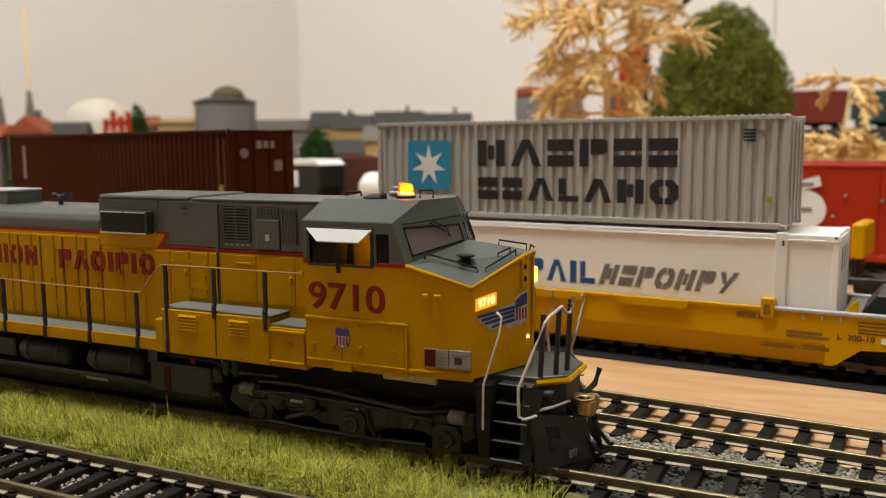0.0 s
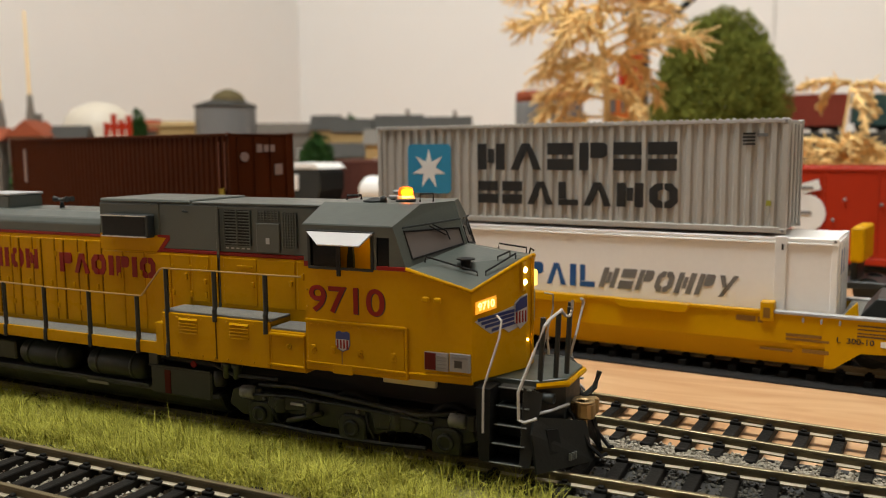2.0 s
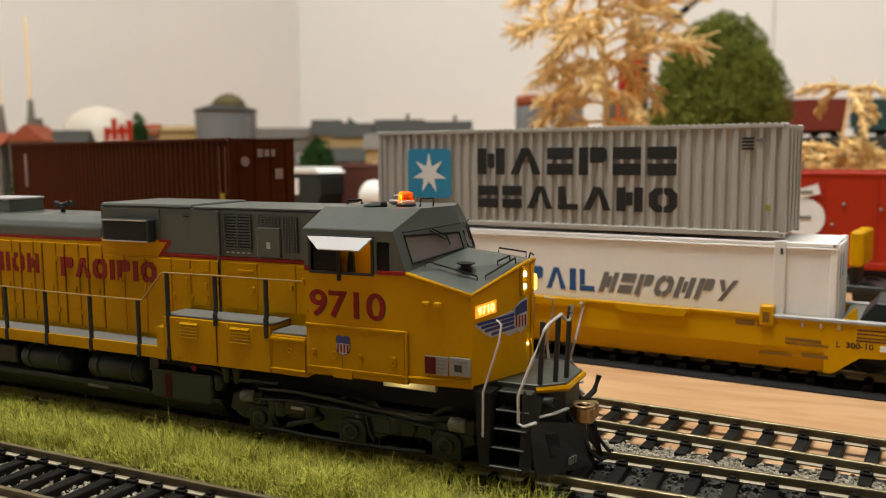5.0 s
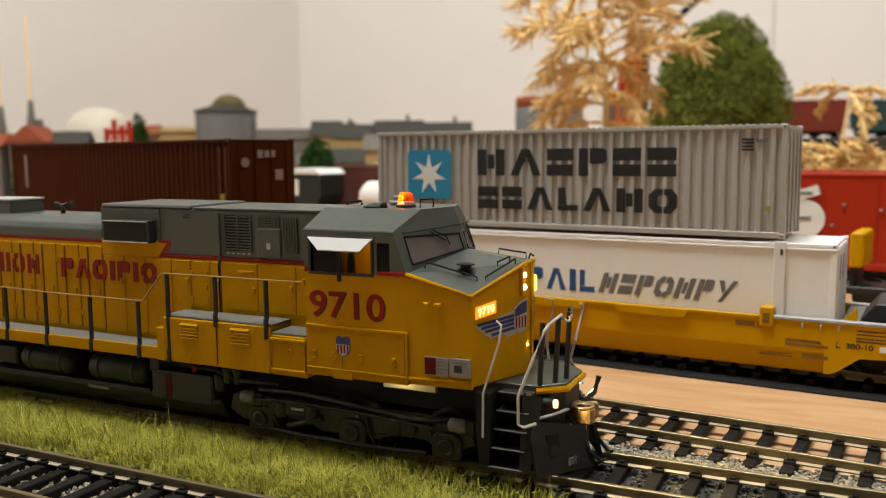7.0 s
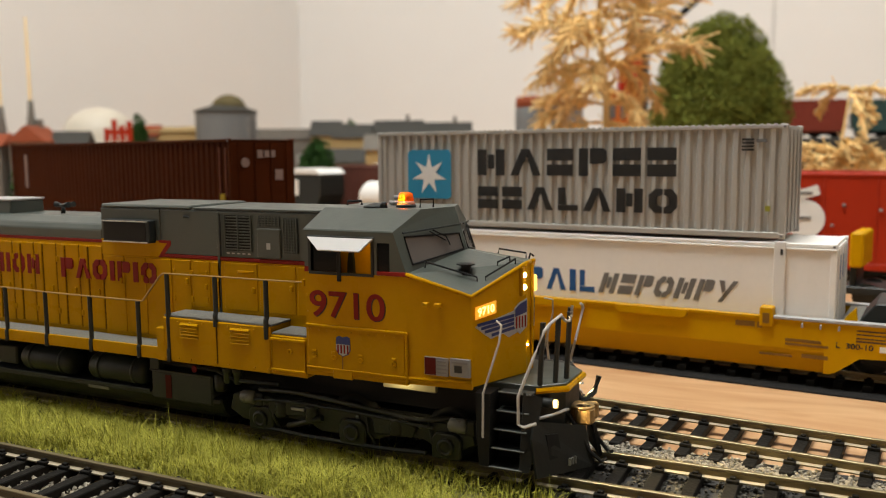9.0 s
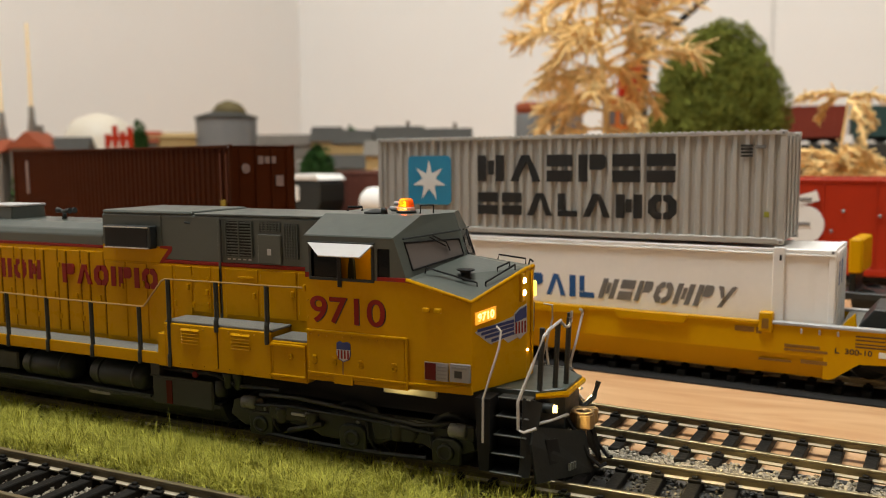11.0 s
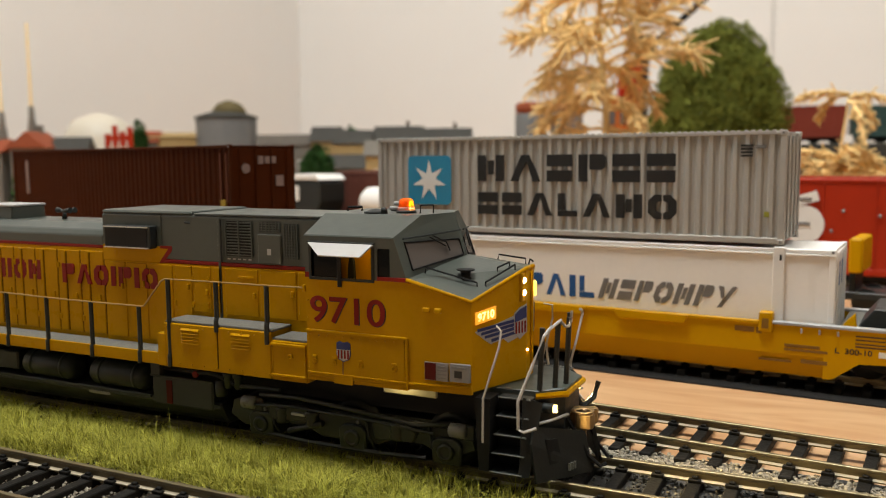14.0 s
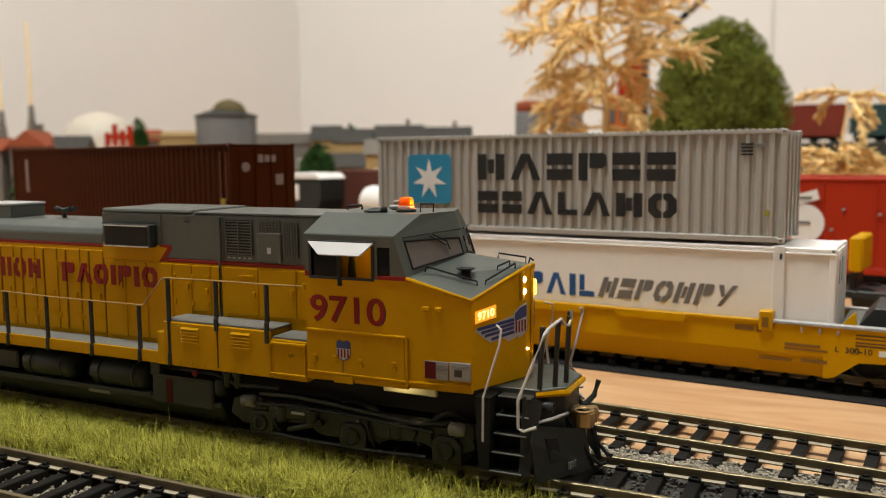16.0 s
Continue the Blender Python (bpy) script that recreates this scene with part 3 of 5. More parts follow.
    part("panel_seam", quad_box(B(), -80.3, -79.6, -HY - 0.55, -HY - 0.2, 20, 50.6, 0.1), GRY, L)
    part("lifting_eye", wire(B(), [(-90, -HY - 0.3, 49.4), (-89.4, -HY - 1.1, 49.3), (-88.6, -HY - 0.3, 49.1)], 0.25), GRYD, L)
    # roof equipment, rear hood
    sb = part("exhaust_box", prism(B(), [(-5.6, 48), (5.6, 48), (5.3, 51.6), (-5.3, 51.6)], "x", -171, -156, 0.3), GRY, L)
    part("rim", quad_box(B(), -171.3, -155.7, -5.6, 5.6, 51.5, 52.1, 0.15), SILV, sb)
    h = part("horn", lathe(B(), [(0.7, 0), (0.5, 1.2), (0.5, 2.0)], (-142, 0, 48.1), "z", 8), GRYD, L, "small air horn cluster")
    for s, w in ((-1, 3.4), (1, 3.0), (0.2, -3)):
        part("trumpet", tube(B(), [(-142, s, 50.3), (-142 + w, s, 50.6)], 0.3, 8, r1=0.8), GRYD, h)
    # cab
    zs, zt, xr, xf = 47.9, 52.2, -51.0, -30.2
    bm = B()
    wx0, wx1, wz0, wz1 = -49.6, -34.6, 39.3, 45.8
    # near cab side with window opening, built of panels round it
    def cab_side(s):
        yo = s * SY
        def panel(nm, m, x0, x1, z0, z1):
            return part(nm, quad_box(B(), x0, x1, min(yo, yo - s * 0.9), max(yo, yo - s * 0.9), z0, z1), m, L)
        panel("cab_side", YEL, xr, -27.0, 17.4, 39.35)
        panel("cab_upper_side", GRY, xr, wx0, 39.35, zs)
        panel("cab_upper_side", GRY, wx1, -33.6, 39.35, zs)
        part("cab_upper_side", prism(B(), [(-30.7, 39.35), (-26.8, 39.35), (-27.0, 40.0), (-29.8, zs), (-30.7, zs)], "y", *sorted((yo, yo - s * 0.9))), GRY, L)
        panel("cab_upper_side", GRY, -33.6, -30.7, 45.9, zs)
        panel("cab_upper_side", GRY, -33.6, -30.7, 39.35, 40.1)
        panel("cab_upper_side", GRY, wx0, wx1, wz1, zs)
        part("side_window", quad_box(B(), -33.6, -30.7, min(yo - s * .3, yo - s * .6), max(yo - s * .3, yo - s * .6), 40.1, 45.9), DARKG, L, "small dark cab side window")
        fr = part("window_frame", quad_box(B(), wx0 - 0.3, wx1 + 0.3, min(yo, yo + s * 0.25), max(yo, yo + s * 0.25), 38.9, 39.5, 0.08), GRYD, L)
        part("frame_post", quad_box(B(), wx0 - 0.3, wx0 + 0.3, min(yo, yo + s * 0.25), max(yo, yo + s * 0.25), 39.5, 46.2), GRYD, fr)
        part("frame_post", quad_box(B(), wx1 - 0.3, wx1 + 0.3, min(yo, yo + s * 0.25), max(yo, yo + s * 0.25), 39.5, 46.2), GRYD, fr)
        part("frame_post", quad_box(B(), -43.0, -42.0, min(yo, yo + s * 0.3), max(yo, yo + s * 0.3), 37.6, 46.0, 0.1), BLK, fr)
        part("side_window", quad_box(B(), wx0, -42.6, min(yo - s * .3, yo - s * .5), max(yo - s * .3, yo - s * .5), 39.5, 45.9), DARKG, L)
        # sun shade, hung out above the window
        part("sun_shade", slab(B(), [(-50.0, yo + s * 0.2, 46.5), (-34.3, yo + s * 0.2, 46.5), (-36.2, yo + s * 2.4, 44.1), (-46.0, yo + s * 2.4, 44.1)], 0.35), SHADE, L, "white sun shade over the cab window")
        part("gutter", quad_box(B(), -50.2, -34.0, min(yo, yo + s * 0.5), max(yo, yo + s * 0.5), 46.6, 47.0, 0.1), GRYD, L)
    cab_side(-1), cab_side(1)
    bm = B()
    prism(bm, [(-SY, zs - 0.2), (SY, zs - 0.2), (SY, zs + 0.25), (9.2, zt), (-9.2, zt), (-SY, zs + 0.25)], "x", xr - 0.5, xf + 0.3, 0.3)
    part("cab_roof", bm, GRY, L)
    # roof front wedge out to the centre post
    cx = -24.6
    bm = B()
    face(bm, [(-30.4, -9.2, zt), (-30.4, 9.2, zt), (-27.9, 9.2, zt), (cx, 0, zt + 0.1), (-27.9, -9.2, zt)])
    for s in (-1, 1):
        face(bm, [(-30.4, s * SY, zs + 0.25), (-29.9, s * SY, zs + 0.25), (-27.9, s * 9.2, zt), (-30.4, s * 9.2, zt)])
    # windscreen panels, V-shaped in plan
    for s in (-1, 1):
        A = Vector((-29.9, s * SY, zs + 0.25))
        T = Vector((-27.9, s * 9.2, zt))
        Cc = Vector((cx, 0, zt + 0.1))
        D = Vector((-21.6, 0, 43.3))
        Eb = Vector((-27.0, s * SY, 40.0))
        def mixp(u, w):
            top = A.lerp(Vector((-23.9, 0, 50.4)), u)
            bot = Eb.lerp(D, u)
            return bot.lerp(top, w)
        us = (0, 0.13, 0.94, 1)
        def row(j, u):
            return (0, 0.165 - 0.12 * u, 0.88 - 0.39 * u, 1)[j]
        def wp_at(i, j):
            return mixp(us[i], row(j, us[i]))
        for i in range(3):
            for j in range(3):
                if (i, j) != (1, 1):
                    face(bm, [wp_at(i, j), wp_at(i + 1, j), wp_at(i + 1, j + 1), wp_at(i, j + 1)])
        face(bm, [mixp(0, 1), mixp(1, 1), Cc, T])
        gl = [wp_at(1, 1), wp_at(2, 1), wp_at(2, 2), wp_at(1, 2)]
        w = part("windscreen", slab(B(), gl if s < 0 else gl[::-1], 0.2), WINDOW, L, "brownish dark windscreen pane")
        g2 = B()
        tube(g2, [p + Vector((0.1, s * 0.1, 0)) for p in gl + gl[:1]], 0.2, 6)
        part("gasket", g2, BLK, w)
        wp = B()
        c0 = mixp(0.55, 0.80) + Vector((0.5, s * 0.5, 0.1))
        wire(wp, [c0, mixp(0.72, 0.55) + Vector((0.5, s * 0.5, 0)), mixp(0.74, 0.3) + Vector((0.5, s * 0.5, 0))], 0.16)
        wire(wp, [mixp(0.5, 0.8) + Vector((0.5, s * 0.5, 0)), mixp(0.70, 0.45) + Vector((0.5, s * 0.5, 0))], 0.14)
        part("wiper", wp, BLK, L)
        part("visor_rail", wire(B(), [mixp(0.12, 0.93) + Vector((0.5, s * 0.5, 0)), mixp(0.98, 0.76) + Vector((0.6, s * 0.4, 0))], 0.2), GRYD, L)
    part("cab_front", bm, GRY, L)
    part("cab_back", quad_box(B(), xr + 0.1, xr + 0.8, -SY + 0.9, SY - 0.9, 27, zs), GRYD, L)
    part("cab_floor", quad_box(B(), xr + 0.8, -27, -SY + 0.9, SY - 0.9, 33.0, 33.8), BLK, L)
    # cab interior seen through the window
    part("cab_partition", quad_box(B(), -50.0, -41.0, -5.2, -4.6, 33.8, 47.5), YEL, L, "yellow cab interior partition")
    # plain upright shape added for the dark silhouette in the lit window
    part("control_stand", prism(B(), [(-47.2, 33.8), (-45.2, 33.8), (-45.4, 40.6), (-45.7, 42.8), (-46.4, 42.8), (-46.9, 40.0)], "y", -7.6, -6.8), GRYD, L)
    part("cab_lamp", lathe(B(), [(0.2, 0), (1.1, -0.2), (1.1, -0.6), (0.2, -0.8)], (-38, -10, 47.3), "z", 10), GLOWC, L, "glowing warm cab lamp")
    # nose: yellow shell with V front, grey sloping top
    A1, B1, C1, D1 = (-27.0, 17.8, 40.0), (-13.3, 17.1, 36.3), (-7.5, 2.2, 41.4), (-21.6, 0.4, 43.35)
    nz = 18.4
    bm, top = B(), B()
    for s in (-1, 1):
        a, b, c, d = [(p[0], s * p[1], p[2]) for p in (A1, B1, C1, D1)]
        lo = lambda p, x=0: (p[0] + x, p[1], nz)
        face(bm, [lo(a), lo(b), b, a])
        face(bm, [lo(b), lo(c), c, b])
        face(top, [a, b, c, d])
    face(bm, [(C1[0], -2.2, nz), (C1[0], 2.2, nz), (C1[0], 2.2, 41.4), (C1[0], -2.2, 41.4)])
    face(top, [(C1[0], -2.2, 41.4), (C1[0], 2.2, 41.4), (D1[0], 0.4, 43.35), (D1[0], -0.4, 43.35)])
    bmesh.ops.remove_doubles(bm, verts=bm.verts, dist=0.01)
    bmesh.ops.remove_doubles(top, verts=top.verts, dist=0.01)
    part("nose", bm, YEL, L, "yellow V-fronted nose")
    part("nose_top", top, GRY, L, "grey sloping nose top")
    for s in (-1, 1):
        e = B()
        tube(e, [(A1[0], s * A1[1], A1[2] - 0.1), (B1[0], s * B1[1], B1[2] - 0.1), (C1[0], s * C1[1], C1[2] - 0.1), (C1[0], 0, C1[2] - 0.1)], 0.42, 8)
        part("nose_edge", e, YEL, L)
        part("stripe", slab(B(), [(-33.5, s * (SY + 0.05), 39.5), (-27, s * (SY + 0.06), 39.5), (-22.5, s * (SY - 0.12), 38.8), (-26.9, s * (SY + 0.03), 40.25), (-33.5, s * (SY + 0.05), 40.2)][::-s], 0.25), REDP, L)
        part("stripe", quad_box(B(), -51.05, -49.7, min(s * (SY + 0.04), s * SY), max(s * (SY + 0.04), s * SY), 39.3, 40.4), REDP, L)
        part("nose_skirt", slab(B(), [(-51, s * (SY + 0.05), 17.3), (-13.2, s * (SY - 0.5), 17.9), (-13.2, s * (SY - 0.5), 19.2), (-51, s * (SY + 0.05), 18.6)][::-s], 0.8), YEL, L)
        part("skirt_lip", wire(B(), [(-27, s * (SY + 0.1), 19.0), (-13.2, s * (17.3), 19.5)], 0.3), YEL, L)
    # cab side panel lines, latches, plates
    part("access_panel", quad_box(B(), -50.4, -27.4, -SY - 0.35, -SY + 0.1, 18.2, 28.0, 0.15), YELD, L)
    part("panel_ledge", quad_box(B(), -50.8, -27.0, -SY - 0.65, -SY, 27.8, 28.35, 0.12), YEL, L)
    part("panel_edge", quad_box(B(), -27.3, -26.7, -SY - 0.5, -SY + 0.1, 17.5, 28.2, 0.12), YEL, L)
    part("sill_strip", quad_box(B(), -50.8, -27.0, -SY - 0.6, -SY, 18.9, 19.3, 0.1), YEL, L)
    part("hatch", quad_box(B(), -44.2, -39.6, -SY - 0.55, -SY, 17.2, 19.0, 0.1), YELD, L)
    part("panel_seam", quad_box(B(), -42.1, -41.8, -SY - 0.42, -SY, 18.6, 24.0), INKF, L)
    for x, z in ((-48.8, 21.6), (-44.0, 21.6), (-37.6, 21.5), (-29.8, 21.6)):
        la = part("latch", lathe(B(), [(0.6, 0), (0.6, -0.3), (0.35, -0.32), (0.3, -0.15)], (x, -SY - 0.3, z), "y", 12), YEL, L)
        part("latch_clip", quad_box(B(), x - 0.55, x + 0.55, -SY - 0.65, -SY - 0.3, z + 0.7, z + 1.3, 0.12), YEL, la)
    bolt = mesh_from("bolt", lathe(B(), [(0.22, 0), (0.22, -0.16), (0.1, -0.24)], (0, 0, 0), "y", 6), YEL)
    for k in range(12):
        part("bolt", bolt, YEL, L, at=at_mm(-49.6 + k * 1.98, -SY - 0.3, 27.2))
    for k in range(9):
        part("bolt", bolt, YEL, L, at=at_mm(-90 + k * 3.6, -SY, 17.2))
        part("bolt", bolt, YEL, L, at=at_mm(-90 + k * 3.6, -SY, 25.7))
    for k in range(5):
        part("bolt", bolt, YEL, L, at=at_mm(-50.5, -SY, 20 + k * 3.6))
    for k in range(7):
        part("rivet", bolt, GRY, L, at=at_mm(-79.2, -HY - 0.5, 41 + k * 1.5))
    for x in (-94, -88.5, -84):
        part("hinge", quad_box(B(), x, x + 0.7, -HY - 0.8, -HY - 0.3, 35.2, 36.6, 0.1), YEL, L)
        part("hinge", quad_box(B(), x, x + 0.7, -HY - 0.8, -HY - 0.3, 29.0, 30.4, 0.1), YEL, L)
    part("conduit", tube(B(), [(-79, -HY - 0.9, 40.4), (-79, -HY - 0.9, 50.2)], 0.25, 6), GRYD, L)
    pl = part("builder_plate", quad_box(B(), -23.1, -18.0, -SY - 0.12, -SY + 0.3, 20.2, 23.8), PLATE, L, "red and silver builder's plate")
    part("plate_field", quad_box(B(), -23.0, -20.6, -SY - 0.2, -SY, 20.3, 23.7), PLATER, pl)
    for k in range(4):
        part("plate_bar", quad_box(B(), -20.4, -18.3, -SY - 0.2, -SY, 20.7 + k * 0.75, 21.0 + k * 0.75), INKG, pl)
    pl = part("notice_plate", quad_box(B(), -17.6, -13.4, -SY - 0.12, -SY + 0.6, 20.4, 23.9), PLATE, L, "silver notice plate")
    part("plate_bar", quad_box(B(), -16.6, -15.0, -SY - 0.2, -SY, 21.2, 22.6), INK, pl)
    part("plate_bar", quad_box(B(), -17.2, -13.8, -SY - 0.2, -SY, 23.0, 23.4), INKG, pl)
    for x in (-22.6, -20.0):
        st = part("nose_step", quad_box(B(), x - 0.75, x + 0.75, -SY - 0.7, -SY + 0.2, 33.7, 34.7, 0.2), YEL, L)
    # numbers and words
    lettering("9710", INK, L, (-49.72, -SY - 0.02, 29.78), (1, 0, 0), (0, 0, 1), 18.0, 5.6, "number_shadow", 0.05, 0.012)
    lettering("9710", REDP, L, (-49.9, -SY - 0.02, 29.9), (1, 0, 0), (0, 0, 1), 18.0, 5.6, "road_number", 0.12, 0.012)
    bars(L, REDP, (-163.5, -HY - 0.26, 32.9), (1, 0, 0), (0, 0, 1), 24.5, 5.2, "vviov")
    bars(L, REDP, (-131.6, -HY - 0.56, 32.7), (1, 0, 0), (0, 0, 1), 33.4, 5.0, "ptoipio")
    # emblem shield on the cab side
    sh = [(-41.7 + (a + 41.7) * 0.86, 24.2 + (b - 24.2) * 0.88) for a, b in ((-43.6, 26.2), (-42.8, 26.6), (-41.7, 26.3), (-40.6, 26.6), (-39.8, 26.2), (-39.7, 23.4), (-40.2, 22.3), (-41.7, 21.7), (-43.2, 22.3), (-43.7, 23.4))]
    em = part("shield_emblem", prism(B(), sh, "y", -SY - 0.48, -SY - 0.3), BLUE, L, "small red, white and blue shield emblem")
    part("emblem_field", prism(B(), [(-43.3, 24.6), (-40.1, 24.6), (-40.1, 23.5), (-40.5, 22.7), (-41.7, 22.15), (-42.9, 22.7), (-43.3, 23.5)], "y", -SY - 0.54, -SY - 0.4), SILV, em)
    for k in range(4):
        x = -43.05 + k * 0.77
        part("emblem_bar", quad_box(B(), x, x + 0.38, -SY - 0.6, -SY - 0.5, 22.7, 24.5), REDP, em)
    # front emblem with wings, on the near and far front panels
    for s in (-1, 1):
        Bv, Cv = Vector((B1[0], s * B1[1], 0)), Vector((C1[0], s * C1[1], 0))
        d = (Cv - Bv).normalized()
        n = Vector((-d.y, d.x, 0)) * (1 if s > 0 else -1)
        if n.x < 0:
            n = -n
        def onfront(u, z, o=0.12):
            p = Bv + d * u + n * o
            return Vector((p.x, p.y, z))
        def plate(nm, pts, m, o, par, lab=""):
            ps = [onfront(u, z, o) for u, z in pts]
            if (ps[1] - ps[0]).cross(ps[2] - ps[1]).dot(n) < 0:
                ps = ps[::-1]
            return part(nm, slab(B(), ps, 0.15), m, par, lab)
        wg = plate("wing_emblem", [(0.9, 30.2), (8, 31.2), (12.8, 32.0), (13.4, 27.4), (10.5, 26.7), (9.0, 27.7), (5.4, 27.2), (3.9, 28.1)], SILV, 0.12, L, "blue and silver winged emblem")
        for k, (u0, u1, z) in enumerate(((1.6, 12.4, 30.1), (2.6, 12.4, 29.3), (3.6, 12.4, 28.5), (5.5, 12.4, 27.6))):
            plate("feather", [(u0, z), (u1, z + 0.55), (u1, z + 1.18), (u0, z + 0.58)], BLUE, 0.2, wg)
        plate("shield", [(12.2, 32.4), (13.8, 33.4), (16.0, 34.0), (16.0, 28.2), (13.8, 26.9), (12.0, 28.6)], SILV, 0.22, wg)
        plate("shield_top", [(12.4, 32.2), (13.8, 33.1), (15.8, 33.6), (15.8, 31.2), (12.3, 30.6)], BLUE, 0.3, wg)
        for k in range(4):
            u = 12.5 + k * 0.9
            plate("shield_bar", [(u, 28.2), (u + 0.42, 28.1), (u + 0.42, 30.6), (u, 30.5)], REDP, 0.3, wg)
        nb = plate("number_board", [(0.9, 31.6), (6.7, 32.2), (6.7, 34.7), (0.9, 34.0)], BOARD, 0.3, L, "glowing amber number board")
        if s < 0:
            lettering("9710", BOARDN, nb, onfront(1.5, 32.15, 0.34), d + Vector((0, 0, 0.10)), (0, 0, 1), 4.6, 1.6, "board_number", 0.08, 0.01)
        else:
            lettering("9710", BOARDN, nb, onfront(5.5, 32.15, 0.34), -d, (0, 0, 1), 4.0, 1.6, "board_number", 0.08, 0.01)
    # headlight housing on the nose centre
    hh = part("headlight_housing", quad_box(B(), C1[0] - 0.9, C1[0] - 0.05, -4.3, -2.2, 34.6, 40.6, 0.2), YELD, L)
    part("door_edge", quad_box(B(), C1[0], C1[0] + 0.6, 0.2, 0.8, 20, 40.6, 0.15), YEL, L)
    part("marker_lamp", lathe(B(), [(0.25, 0), (0.25, 0.2), (0.12, 0.3)], (C1[0], -1.6, 24.2), "x", 10), GLOWC, L, "small glowing marker lamp")
    lens = {}
    for nm, z in (("upper", 38.9), ("lower", 36.4)):
        lens[nm] = part("headlight", bulb(B(), 0.62, 0.9), [GLOWW, BLK], L, "round headlight", at_mm(C1[0] - 0.15, -3.2, z))
    part("board_lens", quad_box(B(), C1[0] - 0.6, C1[0] + 0.55, 2.3, 3.1, 34.8, 38.2, 0.3), GLOWF, L, "amber glow at the edge of the far number board")
    # front platform, steps, plough
    part("front_platform", prism(B(), [(-13.0, -10.6), (-2.6, -10.0), (2.2, -5.5), (2.2, 5.5), (-2.6, 10.0), (-13.0, 10.6)], "z", 16.6, 18.1, 0.15), GRY, L, "grey front platform")
    part("platform_edge", wire(B(), [(-2.8, -9.8, 17.0), (2.4, -5.7, 17.0), (2.4, 5.7, 17.0), (-2.8, 9.8, 17.0)], 0.65), YEL, L, "yellow platform edge")
    part("buffer_beam", prism(B(), [(-3.2, -9.4), (1.8, -5.0), (1.8, 5.0), (-3.2, 9.4)], "z", 9.0, 16.7, 0.2), GRYD, L)
    for s in (-1, 1):
        part("step_well", slab(B(), [(-12.0, s * 16.8, 2.9), (-9.9, s * 16.8, 2.9), (-9.6, s * 16.8, 17.4), (-12.8, s * 16.8, 17.4), (-12.4, s * 16.8, 9)][::-s], 5.0), BLK, L)
        part("step_side", slab(B(), [(-3.6, s * 17.0, 2.6), (-1.8, s * 16.0, 2.6), (-0.5, s * 12.0, 16.4), (-3.6, s * 14.5, 17.8)][::-s], 0.5), PLOW, L)
        for k in range(5):
            z = 3.1 + k * 3.55
            y0, y1 = sorted((s * 11.2, s * (17.0 - k * 0.75)))
            stp = part("step", quad_box(B(), -9.8 + k * 0.2, -3.1 + k * 0.2, y0, y1, z - 0.35, z, 0.08), GRYD, L)
            part("step_edge", wire(B(), [(-9.7 + k * 0.2, s * (17.1 - k * 0.75), z), (-3.1 + k * 0.2, s * (17.1 - k * 0.75), z)], 0.13), CYL, stp, "pale step edge")
        part("step_back", quad_box(B(), -11.6, -2.5, min(s * 10.6, s * 11.2), max(s * 10.6, s * 11.2), 2.6, 16.5), BLK, L)
        part("grab_rail", wire(B(), [(-10.9, s * 17.4, 8.8), (-10.7, s * 17.6, 17.6), (-7.9, s * 16.4, 27.5), (-7.7, s * 15.6, 30.8), (-9.2, s * 14.2, 31.3)], 0.22), RODW, L, "white boarding grab rail")
        part("grab_rail", wire(B(), [(-0.6, s * 15.6, 12.4), (-2.6, s * 17.0, 11.8), (-3.7, s * 17.0, 12.2), (-3.8, s * 17.0, 17.6), (-1.6, s * 15.0, 24.5), (0.0, s * 13.0, 29.8), (0.4, s * 11.4, 30.8), (1.4, s * 6.6, 32.0)], 0.3), RODW, L, "white platform rail")
        part("grab_rail", wire(B(), [(0.4, s * 12.2, 30.2), (-0.2, s * 10.4, 26.0), (-0.4, s * 9.0, 23.5)], 0.25), RODW, L)
        for xx, yy, zz in ((-1.6, 9.0, 30.6), (0.6, 6.0, 31.4), (1.7, 2.2, 31.8))[:3 if s < 0 else 1]:
            part("platform_stanchion", wire(B(), [(xx - 0.6, s * yy, 17.8), (xx, s * yy, zz)], 0.55), GRYD, L)
    part("safety_chain", wire(B(), [(1.2, -6.6, 31.8), (1.7, -4.8, 30.4), (2.0, -3.4, 30.2), (2.2, -2.6, 31.2), (2.2, -2.2, 33.2)], 0.3), STEEL, L)
    for s in (-1, 1):
        pl = [(-0.8, s * 15.6, 1.4), (6.8, s * 3.0, 0.9), (5.0, s * 3.0, 9.0), (-2.0, s * 13.6, 12.0), (-2.0, s * 15.4, 9.0)]
        part("plough", slab(B(), pl if s > 0 else pl[::-1], 0.6), PLOW, L, "dark snow plough blade")
        part("plough_slot", slab(B(), [(1.2, s * 12.6, 4.5), (2.8, s * 9.8, 4.5), (1.8, s * 9.8, 9.0), (0.4, s * 12.6, 9.4)][::-s], 0.3), BLK, L)
        part("plough_edge", wire(B(), [(-2.2, s * 13.8, 12.3), (0.6, s * 9.6, 12.5), (2.6, s * 5.4, 12.8)], 0.3), SILV, L)
        for k in range(3):
            part("bar_mark", quad_box(B(), 3.8 + k * 0.25, 4.3 + k * 0.25, min(s * (8.8 - k * 0.9), s * (9.2 - k * 0.9)), max(s * (8.8 - k * 0.9), s * (9.2 - k * 0.9)), 2.6, 4.0), CYL, L)
        cup = part("ditch_light_housing", lathe(B(), [(0.5, -3.2), (1.0, -2.4), (1.05, -0.1), (0.9, -0.1), (0.88, -2.2)], (0.8, -8.9 if s < 0 else 7.0, 15.0 + s * 0.4), "x", 14), GRYD, L)
